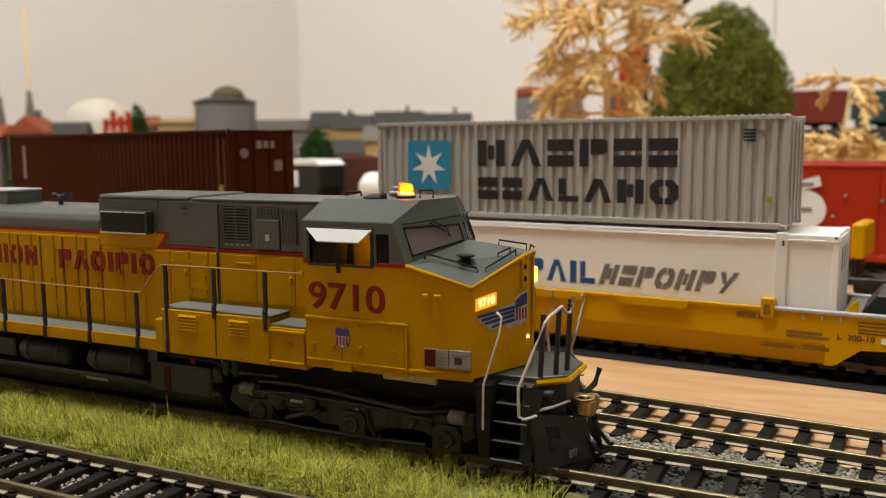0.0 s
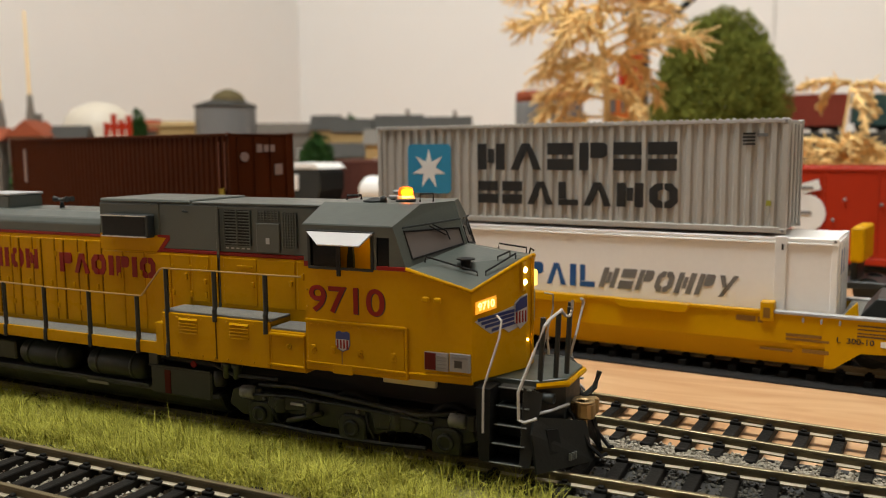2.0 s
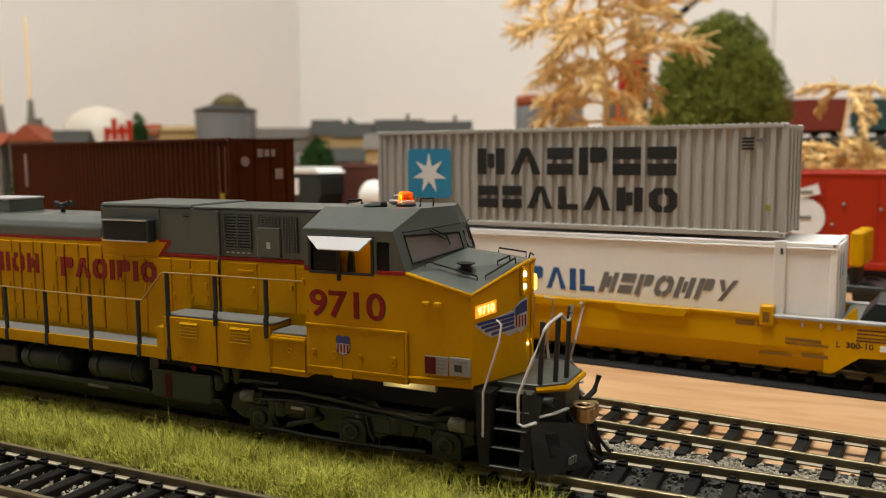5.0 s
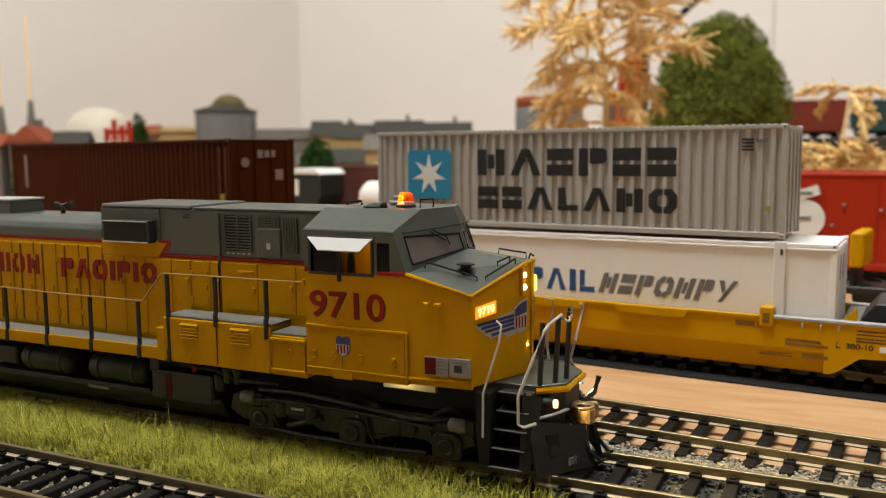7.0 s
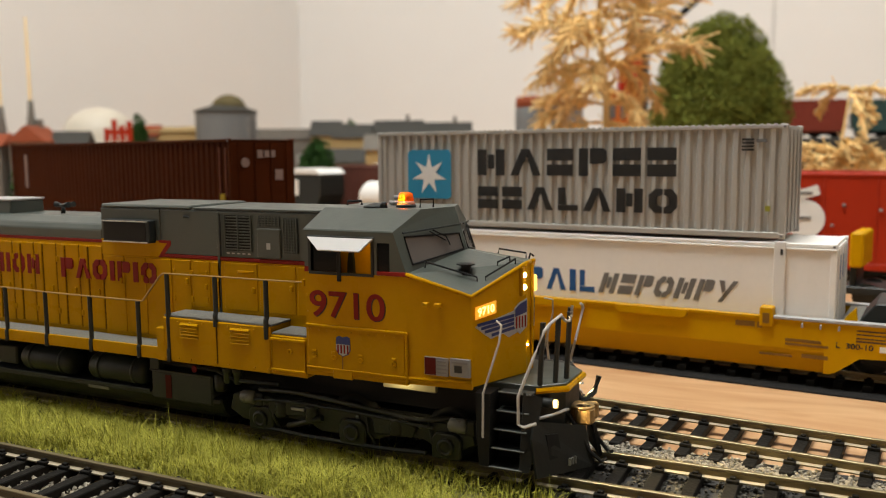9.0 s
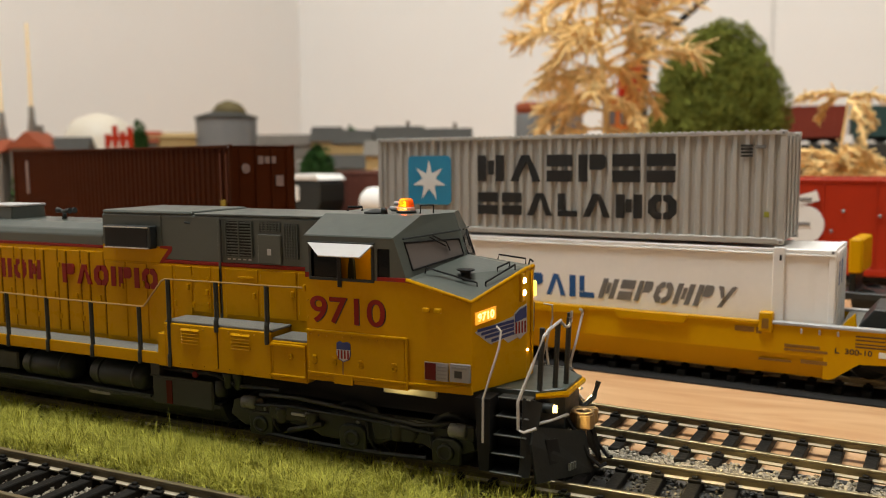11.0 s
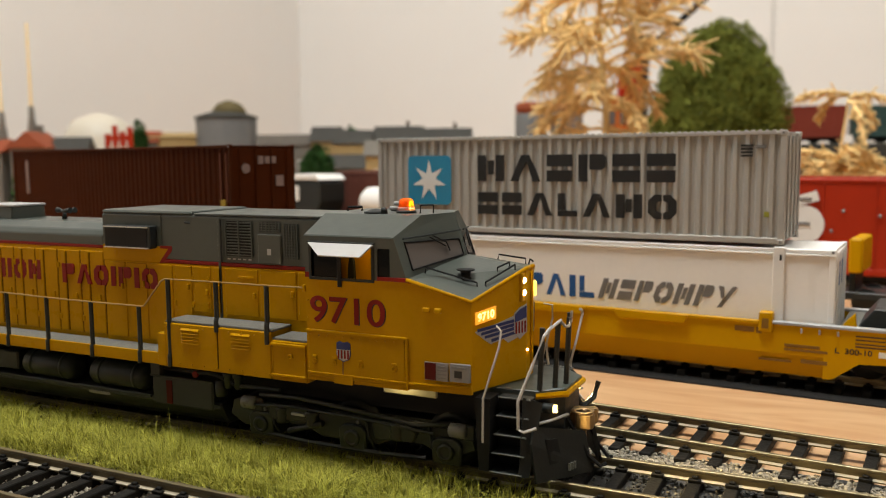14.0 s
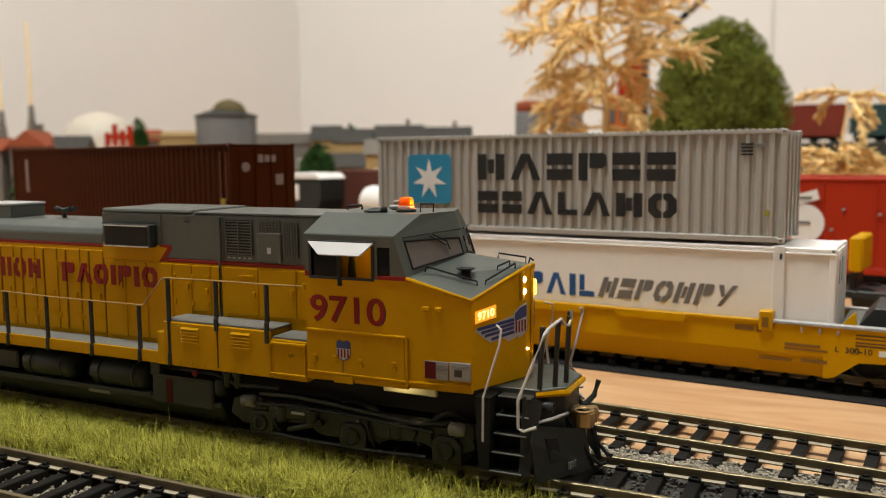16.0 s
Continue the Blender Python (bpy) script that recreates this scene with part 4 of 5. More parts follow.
        lens["ditch%d" % s] = part("ditch_light", beam_lamp(B(), 0.66, 1.2), [GLOWD, BLK, GLOWE], L, "glowing ditch light", at_mm(0.2, -8.9 if s < 0 else 7.0, 15.0 + s * 0.4))
        part("air_hose", tube(B(), [(2.0, s * 4.0, 11.6), (4.4, s * 4.2, 8.0), (6.4, s * 3.8, 4.2), (8.6, s * 3.0, 2.2), (9.6, s * 2.2, 2.6)], 0.4, 6), BLK, L)
        if s > 0:
            part("uncoupling_lever", wire(B(), [(2.8, s * 1.5, 11.6), (5.4, s * 3.4, 14.4), (6.2, s * 4.0, 17.6)], 0.6), GRYD, L)
    kn = [(1.6, -1.2), (3.0, -1.3), (3.2, -3.0), (4.2, -3.7), (6.2, -3.5), (7.0, -2.2), (6.8, -0.9), (5.6, -0.5), (5.7, 0.7), (6.9, 1.9), (6.2, 3.2), (3.6, 2.6), (2.8, 1.3), (1.6, 1.2)]
    cp = part("coupler", prism(B(), kn, "z", 9.2, 12.6, 0.4), COUPL, L, "golden-brown knuckle coupler")
    part("coupler_collar", lathe(B(), [(2.2, 0), (2.3, 0.3), (1.5, 0.35), (1.4, 0.1)], (4.6, -1.8, 12.5), "z", 16), COUPL, cp)
    part("coupler_shank", quad_box(B(), -2.0, 2.4, -1.4, 1.4, 9.6, 12.0, 0.2), COUPL, cp)
    part("coupler_pin", wire(B(), [(5.0, -1.8, 7.4), (5.0, -1.8, 12.8)], 0.4), COUPL, cp)
    # nose top fittings
    def grab(pts, r=0.2):
        part("grab_iron", wire(B(), pts, r), BLK, L)
    grab([(-24.6, -14.2, 40.9), (-24.4, -14.2, 42.1), (-14.0, -12.6, 39.4), (-14.0, -12.4, 38.0)])
    grab([(-12.6, -11.6, 38.2), (-12.6, -11.6, 39.4), (-9.0, -4.6, 42.3), (-9.0, -4.6, 41.2)])
    grab([(-12.2, -6.4, 40.2), (-12.2, -6.2, 41.7), (-10.6, -3.6, 42.6), (-10.6, -3.6, 41.6)])
    grab([(-15.4, 2.0, 42.2), (-15.2, 2.0, 43.4), (-10.2, 5.0, 42.4), (-10.2, 5.0, 40.6)])
    grab([(-9.2, 3.6, 40.8), (-9.0, 4.4, 42.4), (-8.6, 5.2, 41.8)])
    vt = part("nose_vent", lathe(B(), [(1.6, 0), (1.0, 0.6), (1.0, 1.6), (1.9, 1.9), (1.9, 2.1)], (-17.2, -10.8, 39.6), "z", 12), BLK, L)
    # roof fittings
    for x, y in ((-40.2, -6.5), (-38.5, 2.5)):
        dm = part("antenna_dome", lathe(B(), [(2.6, 0), (2.6, 0.35), (1.9, 0.5), (1.2, 0.8), (0.4, 0.95)], (x, y, zt), "z", 16), GRYD, L)
    part("roof_knob", lathe(B(), [(0.8, 0), (0.7, 1.1), (0.3, 1.3)], (-37.6, -7.5, zt), "z", 10), GRYD, L)
    grab([(-30.6, -4.2, zt), (-30.6, -4.2, zt + 1.7), (-28.6, -2.0, zt + 1.7), (-28.6, -2.0, zt)], 0.2)
    grab([(-50, -2, zt), (-50, -2, zt + 0.9), (-47.5, 0, zt + 0.9), (-47.5, 0, zt)], 0.3)
    for y in (-3.6, -1.6):
        part("air_horn", tube(B(), [(-38.2, y, zt + 0.9 + (y + 3.6) * 0.5), (-34.8, y, zt + 1.0 + (y + 3.6) * 0.5)], 0.45, 8, r1=0.3), SILV, L)
    bx, by = -34.3, -3.6
    bc = part("beacon_base", lathe(B(), [(2.2, 0), (2.2, 0.4), (1.9, 0.6)], (bx, by, zt), "z", 20), GRYD, L, "round beacon base")
    part("beacon_collar", lathe(B(), [(1.95, 0.6), (1.8, 1.3), (1.6, 1.35)], (bx, by, zt), "z", 20), CLEARL, bc)
    part("beacon_dome", lathe(B(), [(1.7, 1.2), (1.6, 2.3), (1.4, 2.9), (0.85, 3.15), (0.05, 3.2)], (bx, by, zt), "z", 20), AMBER, bc, "orange beacon dome")
    bm = B()
    quad_box(bm, 0.2, 0.45, -1.1, 1.1, 0.8, 2.5)
    quad_box(bm, -0.05, 0.19, -1.15, 1.15, 0.75, 2.55, mi=1)
    lens["beacon"] = part("beacon_reflector", bm, [GLOWB, ORANGE], L, "turning lit reflector inside the beacon", at_mm(bx, by, zt))
    # handrails along the near and far side
    for s in (-1, 1):
        yy = s * (SY - 0.2)
        posts = [(-240, 30.2), (-225, 30.2), (-210, 30.2), (-195, 30.2), (-177, 30.2), (-160.5, 30.2), (-144.2, 30.2), (-129.6, 29.9), (-114.2, 29.8), (-98.6, 29.6), (-89.3, 36.6), (-75.3, 36.7), (-61.4, 36.7)]
        for x, z in posts:
            zb = 25.5 if x > -88 else 16.2
            part("stanchion", tube(B(), [(x, yy + s * 0.3, zb - 1.6 if x > -70 else zb), (x, yy + s * 0.3, zb + 2.6), (x, yy, zb + 3.2), (x, yy, z)], 0.55, 6), GRYD, L)
        rl = [(x, yy, z) for x, z in posts[:9]] + [(-97.6, yy, 29.8), (-97.0, yy, 29.9), (-91.2, yy, 36.2), (-90.2, yy, 36.7), (-75, yy, 36.8), (-61, yy, 36.8), (-51.2, yy, 36.9)]
        part("handrail", wire(B(), rl, 0.21), BRASS if s < 0 else YEL, L, "thin handrail wire")
    part("rail_end_plate", quad_box(B(), -51.6, -51.0, -SY - 0.5, -SY + 0.3, 36.2, 37.6, 0.1), YEL, L)
    part("sill_block", quad_box(B(), -93.0, -90.4, -SY - 0.1, -10, 16.2, 24.0, 0.2), YEL, L)
    for x in (-60.0, -51.6):
        part("lid_edge", quad_box(B(), x, x + 0.3, -SY - 0.4, -SY + 0.2, 17.6, 24.0, 0.1), YEL, L)
    part("lid_edge", quad_box(B(), -60.2, -51.2, -SY - 0.7, -SY + 0.2, 23.9, 24.5, 0.12), YEL, L)
    part("lid_edge", quad_box(B(), -60.2, -51.2, -SY - 0.7, -SY + 0.2, 17.3, 17.8, 0.12), YEL, L)
    part("panel_seam", quad_box(B(), -75.3, -75.0, -SY - 0.08, -SY + 0.1, 17.0, 26.4), SEAM, L)
    # fuel tank, reservoirs, boxes
    for x in (-141.0, -130.0, -116.5, -105.0):
        part("tank_strap", lathe(B(), [(3.5, 0), (3.62, 0.1), (3.62, 0.7), (3.5, 0.8)], (x, -11.6, 11.0), "x", 20), TRK, L)
    part("tank_ledge", quad_box(B(), -178, -99.5, -14.3, -11.6, 6.7, 7.5, 0.15), GRYB, L)
    part("box_lip", quad_box(B(), -99.2, -80.2, -14.5, -13.8, 12.2, 12.7, 0.12), GRYB, L)
    part("box_post", quad_box(B(), -99.2, -96.2, -14.3, -12, 12.5, 16.4, 0.2), GRYB, L)
    for x in (-76.5, -73.6):
        part("air_filter", lathe(B(), [(0.6, 0), (1.0, 0.5), (1.0, 2.6), (1.3, 2.8), (1.3, 3.8), (0.7, 4.2)], (x, -13.0, 11.2), "z", 12), TRK, L)
    part("fuel_tank", prism(B(), [(-13.4, 7.4), (-14.0, 6.6), (-12.4, 3.4), (-11.0, 2.0), (11.0, 2.0), (12.4, 3.4), (14.0, 6.6), (13.4, 7.4)], "x", -178, -78, 0.5), TRK, L, "dark fuel tank")
    for x0, x1 in ((-144.5, -126.0), (-120.0, -101.2)):
        rv = part("air_reservoir", lathe(B(), [(1.6, 0), (2.9, 0.6), (3.4, 1.6), (3.4, x1 - x0 - 1.6), (2.9, x1 - x0 - 0.6), (1.6, x1 - x0)], (x0, -11.6, 11.0), "x", 20), GRYD, L, "dark cylindrical air reservoir")
    part("frame_channel", quad_box(B(), -178, -98, -7, 7, 7, 16, 0.2), BLK, L)
    part("fuel_gauge", quad_box(B(), -120.5, -113.5, -13.9, -13.2, 5.6, 6.3), PLATE, L)
    part("equipment_box", quad_box(B(), -99.0, -80.4, -14.1, 14.1, 5.4, 12.4, 0.4), GRYB, L, "grey equipment box")
    part("red_tag", quad_box(B(), -94.3, -92.6, -14.3, -14.0, 6.0, 11.6), PLATER, L)
    part("side_box", quad_box(B(), -163, -147, -13.4, 13.4, 8.5, 13.6, 0.4), TRK, L)
    part("valve", lathe(B(), [(0.8, 0), (0.8, 0.6), (0.3, 0.9)], (-86, -13.6, 13.6), "y", 10), REDP, L)
    part("air_filter", lathe(B(), [(1.2, 0), (1.5, 0.5), (1.5, 3.6), (0.8, 4.0)], (-79.0, -12.6, 9.0), "z", 12), TRK, L)
    part("pipe", tube(B(), [(-100, -12.8, 14.2), (-80, -13, 14.0), (-74, -13.2, 12.2), (-62, -13, 12.4)], 0.5, 6), TRK, L)
    lens["glow"] = part("truck_lamp", bulb(B(), 0.75), [GLOWT, BLK], L, "small lamp under the frame", at_mm(-31, -15.4, 18.2, 90))
    part("frame_bar", quad_box(B(), -36, -23.5, -12.0, -11.0, 14.6, 17.0, 0.2), FRBAR, L, "pale frame bar under the cab")

    def truck(xc):
        tr = part("truck", quad_box(B(), xc - 30, xc + 30, -8.0, 8.0, 4.6, 8.4, 0.4), BLK, L, "dark three-axle truck")
        for s in (-1, 1):
            y0, y1 = sorted((s * 11.3, s * 13.2))
            side = [(-31, 5.4), (-30, 9.0), (-26, 10.2), (-19, 9.0), (-12, 9.6), (-6, 8.6), (6, 8.8), (12, 9.6), (19, 8.6), (26, 9.2), (30, 8.2), (31, 5.2), (27, 3.4), (22, 3.6), (19, 5.4), (12, 5.4), (8.5, 3.4), (-6, 3.2), (-9, 5.2), (-16, 5.6), (-20, 3.6), (-27, 3.2)]
            part("side_frame", prism(B(), [(xc + a, b) for a, b in side], "y", y0, y1, 0.3), TRK, tr)
            for ax in (-21.6, 2.4, 24.6):
                part("axle_box", prism(B(), [(xc + ax - 3.2, 1.8), (xc + ax + 3.2, 1.8), (xc + ax + 3.4, 6.0), (xc + ax + 2.2, 7.2), (xc + ax - 2.2, 7.2), (xc + ax - 3.4, 6.0)], "y", *sorted((s * 13.0, s * 14.2)), 0.3), TRK, tr)
                part("bearing_cap", lathe(B(), [(1.9, 0), (1.9, s * 0.4), (1.5, s * 0.6), (1.2, s * 0.6), (1.1, s * 0.2)], (xc + ax, s * 14.2, 4.4), "y", 16), TRK, tr)
            for ax in (-16, 13, -8):
                part("spring", lathe(B(), [(1.5, 0), (1.7, 0.6), (1.4, 1.2), (1.7, 1.8), (1.4, 2.4), (1.7, 3.0), (1.5, 3.6)], (xc + ax, s * 13.4, 5.4), "z", 10), TRK, tr)
            for ax, z in ((-24.8, 9.0), (27.4, 9.2)):
                part("brake_cylinder", lathe(B(), [(1.1, 0), (1.5, 0.3), (1.5, 3.4), (1.1, 3.8)], (xc + ax - 2, s * 13.8, z), "x", 14), CYL, tr, "grey brake cylinder")
                part("cylinder_bracket", quad_box(B(), xc + ax - 1.2, xc + ax + 3.6, *sorted((s * 12.4, s * 14.0)), z - 1.9, z + 1.2, 0.3), TRK, tr)
            part("brake_rod", tube(B(), [(xc - 25, s * 14.4, 8.6), (xc - 14, s * 14.4, 9.4), (xc + 4, s * 14.2, 9.0), (xc + 22, s * 14.4, 8.0)], 0.35, 6), GRYD, tr)
            part("damper", tube(B(), [(xc - 14, s * 14.2, 3.8), (xc - 5, s * 14.2, 6.6)], 0.7, 8), TRK, tr)
            part("bracket", quad_box(B(), xc + 9, xc + 15, *sorted((s * 13, s * 14.2)), 5.0, 7.4, 0.3), TRK, tr)
            # silver colour stands in for the highlight on this bracket
            part("bracket", quad_box(B(), xc - 13, xc - 9.5, *sorted((s * 13, s * 14.6)), 7.6, 8.2, 0.1), SILV, tr)
            part("axle_slot", quad_box(B(), xc + 12.2, xc + 13.6, *sorted((s * 14.1, s * 14.3)), 6.4, 7.8, 0.3), BLK, tr)
            part("link_block", prism(B(), [(xc + 8, 4.8), (xc + 17, 5.2), (xc + 18, 7.4), (xc + 15, 9.2), (xc + 7, 9.0)], "y", *sorted((s * 12.8, s * 14.15)), 0.3), TRK, tr)
            part("link_block", prism(B(), [(xc - 20, 5.6), (xc - 8, 6.4), (xc - 6, 8.6), (xc - 10, 9.8), (xc - 19, 9.2)], "y", *sorted((s * 12.8, s * 14.1)), 0.3), TRK, tr)
            part("top_rail", tube(B(), [(xc - 22, s * 13.6, 11.0), (xc - 12, s * 13.6, 11.4), (xc + 2, s * 13.6, 10.4), (xc + 18, s * 13.4, 8.9), (xc + 27, s * 13.4, 10.6)], 0.55, 8), TRK, tr)
            for ax in (-19, 5.5, 20.5):
                part("sand_pipe", tube(B(), [(xc + ax, s * 13.6, 9.0), (xc + ax + 1, s * 14.0, 5.0), (xc + ax + 2.4, s * 13.0, 1.6)], 0.32, 6), TRK, tr)
                part("bolt", lathe(B(), [(0.5, 0), (0.5, s * 0.5), (0.2, s * 0.6)], (xc + ax - 2, s * 13.1, 7.8), "y", 8), CYL, tr)
            part("lower_bar", tube(B(), [(xc - 20, s * 13.8, 2.4), (xc - 9, s * 13.8, 1.9), (xc + 9, s * 13.8, 1.9), (xc + 20, s * 13.8, 2.4)], 0.5, 6), TRK, tr)
            for ax in (-24, 0, 24):
                # wheels coloured black for the shade behind the side frames
                part("wheel", lathe(B(), [(6.3, 0), (6.3, s * 0.8), (5.6, s * 0.9), (5.6, s * 2.6), (4.4, s * 2.6), (4.0, s * 1.8), (1.2, s * 1.8)], (xc + ax, s * 7.2, 5.6), "y", 28), BLK, tr)
    truck(-45)
    truck(-215)
    return lens


LENS = build_loco()

# ---- container train ----


def corrugated(bm, x0, x1, z0, z1, y, pitch, depth, out=-1):
    """A sheet with upright trapezoid ribs between x0 and x1, its outer face at y."""
    xs = []
    n = max(1, round((x1 - x0) / pitch))
    p = (x1 - x0) / n
    for i in range(n):
        a = x0 + i * p
        xs += [(a, 0), (a + 0.18 * p, 1), (a + 0.5 * p, 1), (a + 0.68 * p, 0)]
    xs.append((x1, 0))
    cols = [(bm.verts.new((x, y - out * depth * (1 - u), z0)), bm.verts.new((x, y - out * depth * (1 - u), z1))) for x, u in xs]
    for (a, b), (c, d) in zip(cols, cols[1:]):
        bm.faces.new((a, c, d, b))
    return bm


def container(name, label, at, length, height, m, pitch, depth, group="containers", width=28.0):
    """Near bottom right corner at the origin, the length towards -x, the width towards +y."""
    C = thing(name, label, "container", at, group)
    for y, o in ((0.3, -1), (width - 0.3, 1)):
        part("side_panel", corrugated(B(), -length + 1.6, -1.6, 1.6, height - 1.2, y, pitch, depth, o), m, C)
    bm = B()
    part("floor_pan", quad_box(bm, -length + 1, -1, 1, width - 1, 0.6, 1.6), m, C)
    part("roof_panel", quad_box(B(), -length + 0.6, -0.6, 0.6, width - 0.6, height - 1.0, height - 0.35, 0.1), m, C)
    for y in (0, width - 1.0):
        part("top_rail", quad_box(B(), -length, 0, y, y + 1.0, height - 1.3, height - 0.2, 0.15), m, C)
        part("bottom_rail", quad_box(B(), -length, 0, y, y + 1.0, 0.2, 1.9, 0.15), m, C)
        for x in (-length, -1.7):
            part("corner_post", quad_box(B(), x, x + 1.7, y, y + 1.0, 1.5, height - 1.3, 0.12), m, C)
            for z in (0, height - 1.6):
                cc = part("corner_casting", quad_box(B(), x - 0.15, x + 1.85, y - 0.15, y + 1.15, z, z + 1.6, 0.25), m, C)
                part("casting_hole", quad_box(B(), x + 0.5, x + 1.2, y - 0.2 if y == 0 else y + 1.05, y - 0.1 if y == 0 else y + 1.2, z + 0.45, z + 1.15), INKG, cc)
    for x, s in ((-length + 0.5, -1), (-0.5, 1)):
        e = part("end_panel", quad_box(B(), x - 0.4, x + 0.4, 1, width - 1, 1.2, height - 1.2), m, C)
        for k in range(4):
            yk = 3.6 + k * (width - 7.6) / 3
            part("lock_rod", tube(B(), [(x + s * 0.7, yk, 1.5), (x + s * 0.7, yk, height - 1.5)], 0.3, 6), m, e)
    return C


BX, BY = -151.0, 81.0


def build_train():
    R = at_mm(33.7, 98.7, 0, HEAD)
    X, Z = (1, 0, 0), (0, 0, 1)
    # lengthened past the 140 mm scale length to fit the camera's view
    c = container("shipping_container", "grey corrugated forty-foot container stacked on a white one", R @ at_mm(1.3, 0, 37.8), 142.5, 33.2, MGREY, 3.45, 0.75)
    for k in range(72):
        x = -141.5 + k * 1.965
        part("roof_rib", quad_box(B(), x, x + 1.0, -0.1, 0.7, 32.9, 33.35, 0.1), MGREY, c)
    bars(c, INK, (-100.6, 0.34, 17.9), X, Z, 71.0, 8.9, "vthphh", thick=0.1)
    bars(c, INK, (-100.6, 0.34, 6.5), X, Z, 71.2, 7.6, "hhtltvo", thick=0.1)
    # blue square with a pale star
    bm = B()
    o = [(-129.2 + a, 9.4 + b) for a, b in ((1.2, 0), (16.8, 0), (18, 1.2), (18, 16.2), (16.8, 17.4), (1.2, 17.4), (0, 16.2), (0, 1.2))]
    prism(bm, o, "y", -0.1, 0.25)
    sq = part("logo_square", bm, SKYB, c, "blue square with a pale seven-pointed star")
    st = []
    for k in range(14):
        a, r = math.pi / 2 + k * math.pi / 7, (7.4, 2.9)[k % 2]
        st.append((-120.2 + r * math.cos(a) * 0.98, 18.0 + r * math.sin(a)))
    bm = B()
    mid = bm.verts.new((-120.2, -0.28, 18.0))
    vs = [bm.verts.new((x, -0.2, z)) for x, z in st]
    for k in range(14):
        bm.faces.new((mid, vs[k], vs[(k + 1) % 14]))
    part("star", bm, WHT, sq)
    for k in range(4):
        part("marking_bar", quad_box(B(), -12.6, -9.2, -0.05, 0.3, 28.6 - k * 1.0, 29.2 - k * 1.0), INK, c)
    part("marking_bar", quad_box(B(), -8.6, -5.6, -0.05, 0.3, 28.0, 29.0), INKG, c)
    part("marking_bar", quad_box(B(), -5.6, -4.2, -0.05, 0.3, 8.0, 9.6), mat("yellow_green_label", (0.30, 0.30, 0.03)), c)
    # white smooth-sided container below
    w = container("shipping_container", "white smooth-sided container standing in a yellow well car", R @ at_mm(15.5, 0, 4.0), 168, 33.0, CREAM, 11.2, 0.10)
    part("post_band", quad_box(B(), -16.8, -13.6, -0.45, 0.6, 0, 33.2, 0.15), WHT, w)
    part("post_slot", quad_box(B(), -15.0, -14.4, -0.6, -0.3, 29.3, 31.0), INK, w)
    part("post_band", quad_box(B(), -155.2, -152.4, -0.45, 0.6, 0, 33.2, 0.15), WHT, w)
    part("top_moulding", quad_box(B(), -168, 0, -0.25, 0.3, 31.0, 31.5, 0.1), CREAM, w)
    bars(w, INKB, (-119.5, 0.32, 13.8), X, Z, 49.0, 7.2, "oovptil", lean=0.0, thick=0.08)
    bars(w, INKG, (-70.6, 0.32, 14.0), X, Z, 43.0, 6.6, "vhpovpy", lean=0.32, thick=0.08)
    for k in range(5):
        part("end_marking", quad_box(B(), -0.2, 0.15, 6 + k * 2.2, 7.4 + k * 2.2, 22, 29), INKB, w)
    # well car
    W = thing("well_car", "yellow intermodal well car carrying stacked containers on track", "freight car", R, "well cars")
    for y, s in ((-3.0, -1), (31.0, 1)):
        prof = [(y, 15.4), (y, 6.6), (y - s * 1.6, 0.3), (y - s * 2.6, 0.3), (y - s * 2.6, 15.4)]
        bm = B()
        bot = [(p[0], p[1]) for p in prof]
        prism(bm, bot, "x", -156, 13.5)
        part("side_sill", bm, WELL, W)
        bm = B()
        prism(bm, [(13.4, 0.35), (15.0, 0.35), (16.4, 0.9), (22.5, 5.6), (30, 6.0), (70, 6.0), (70, 15.4), (13.4, 15.4)], "y", *sorted((y + s * 0.05, y - s * 2.0)))
        part("end_sill", bm, WELL, W)
        part("top_chord", quad_box(B(), -156, -3, *sorted((y + s * 0.5, y - s * 1.4)), 14.7, 15.7, 0.15), WELL, W)
        part("top_chord", quad_box(B(), -1, 70, *sorted((y + s * 0.5, y - s * 2.2)), 15.0, 15.9, 0.15), SILV, W, "pale grey top rail")
        for x0, x1 in ((-47.6, -24.8), (-96, -58), (-150, -127)):
            part("chord_box", prism(B(), [(x0, 14.4), (x0 + 1.2, 13.0), (x1 - 1.2, 13.0), (x1, 14.4), (x1, 15.7), (x0, 15.7)], "y", *sorted((y + s * 1.3, y - s * 0.3)), 0.2), WELL, W)
        lp = part("locating_bracket", quad_box(B(), -4.2, -0.4, *sorted((y + s * 0.9, y - s * 2.6)), 12.6, 18.4, 0.3), WELL, W)
        part("bracket_slot", quad_box(B(), -3.3, -1.4, *sorted((y + s * 1.0, y + s * 0.8)), 13.6, 16.6), INKF, lp)
        for x in (7.2, 12.0, 16.8):
            part("grab_step", quad_box(B(), x, x + 0.5, *sorted((y + s * 0.5, y)), 13.0, 14.4, 0.1), SILV, W)
        for x0, x1, z, h in ((-11, -5.5, 12.4, 1.6), (-4.9, -3.4, 12.2, 1.8), (3, 12.5, 9.0, 0.9), (3, 14.5, 7.9, 0.7), (-4, 5, 4.4, 0.7), (7.5, 14.5, 4.6, 1.1), (21.5, 33, 13.6, 0.45), (21.5, 29, 12.6, 0.4), (21.5, 31, 11.5, 0.4), (21.5, 33, 10.6, 0.5)):
            part("stencil_bar", quad_box(B(), x0, x1, *sorted((y + s * 0.12, y)), z - 0.3, z - 0.3 + h), INKD if x0 > 20 else INKF, W)
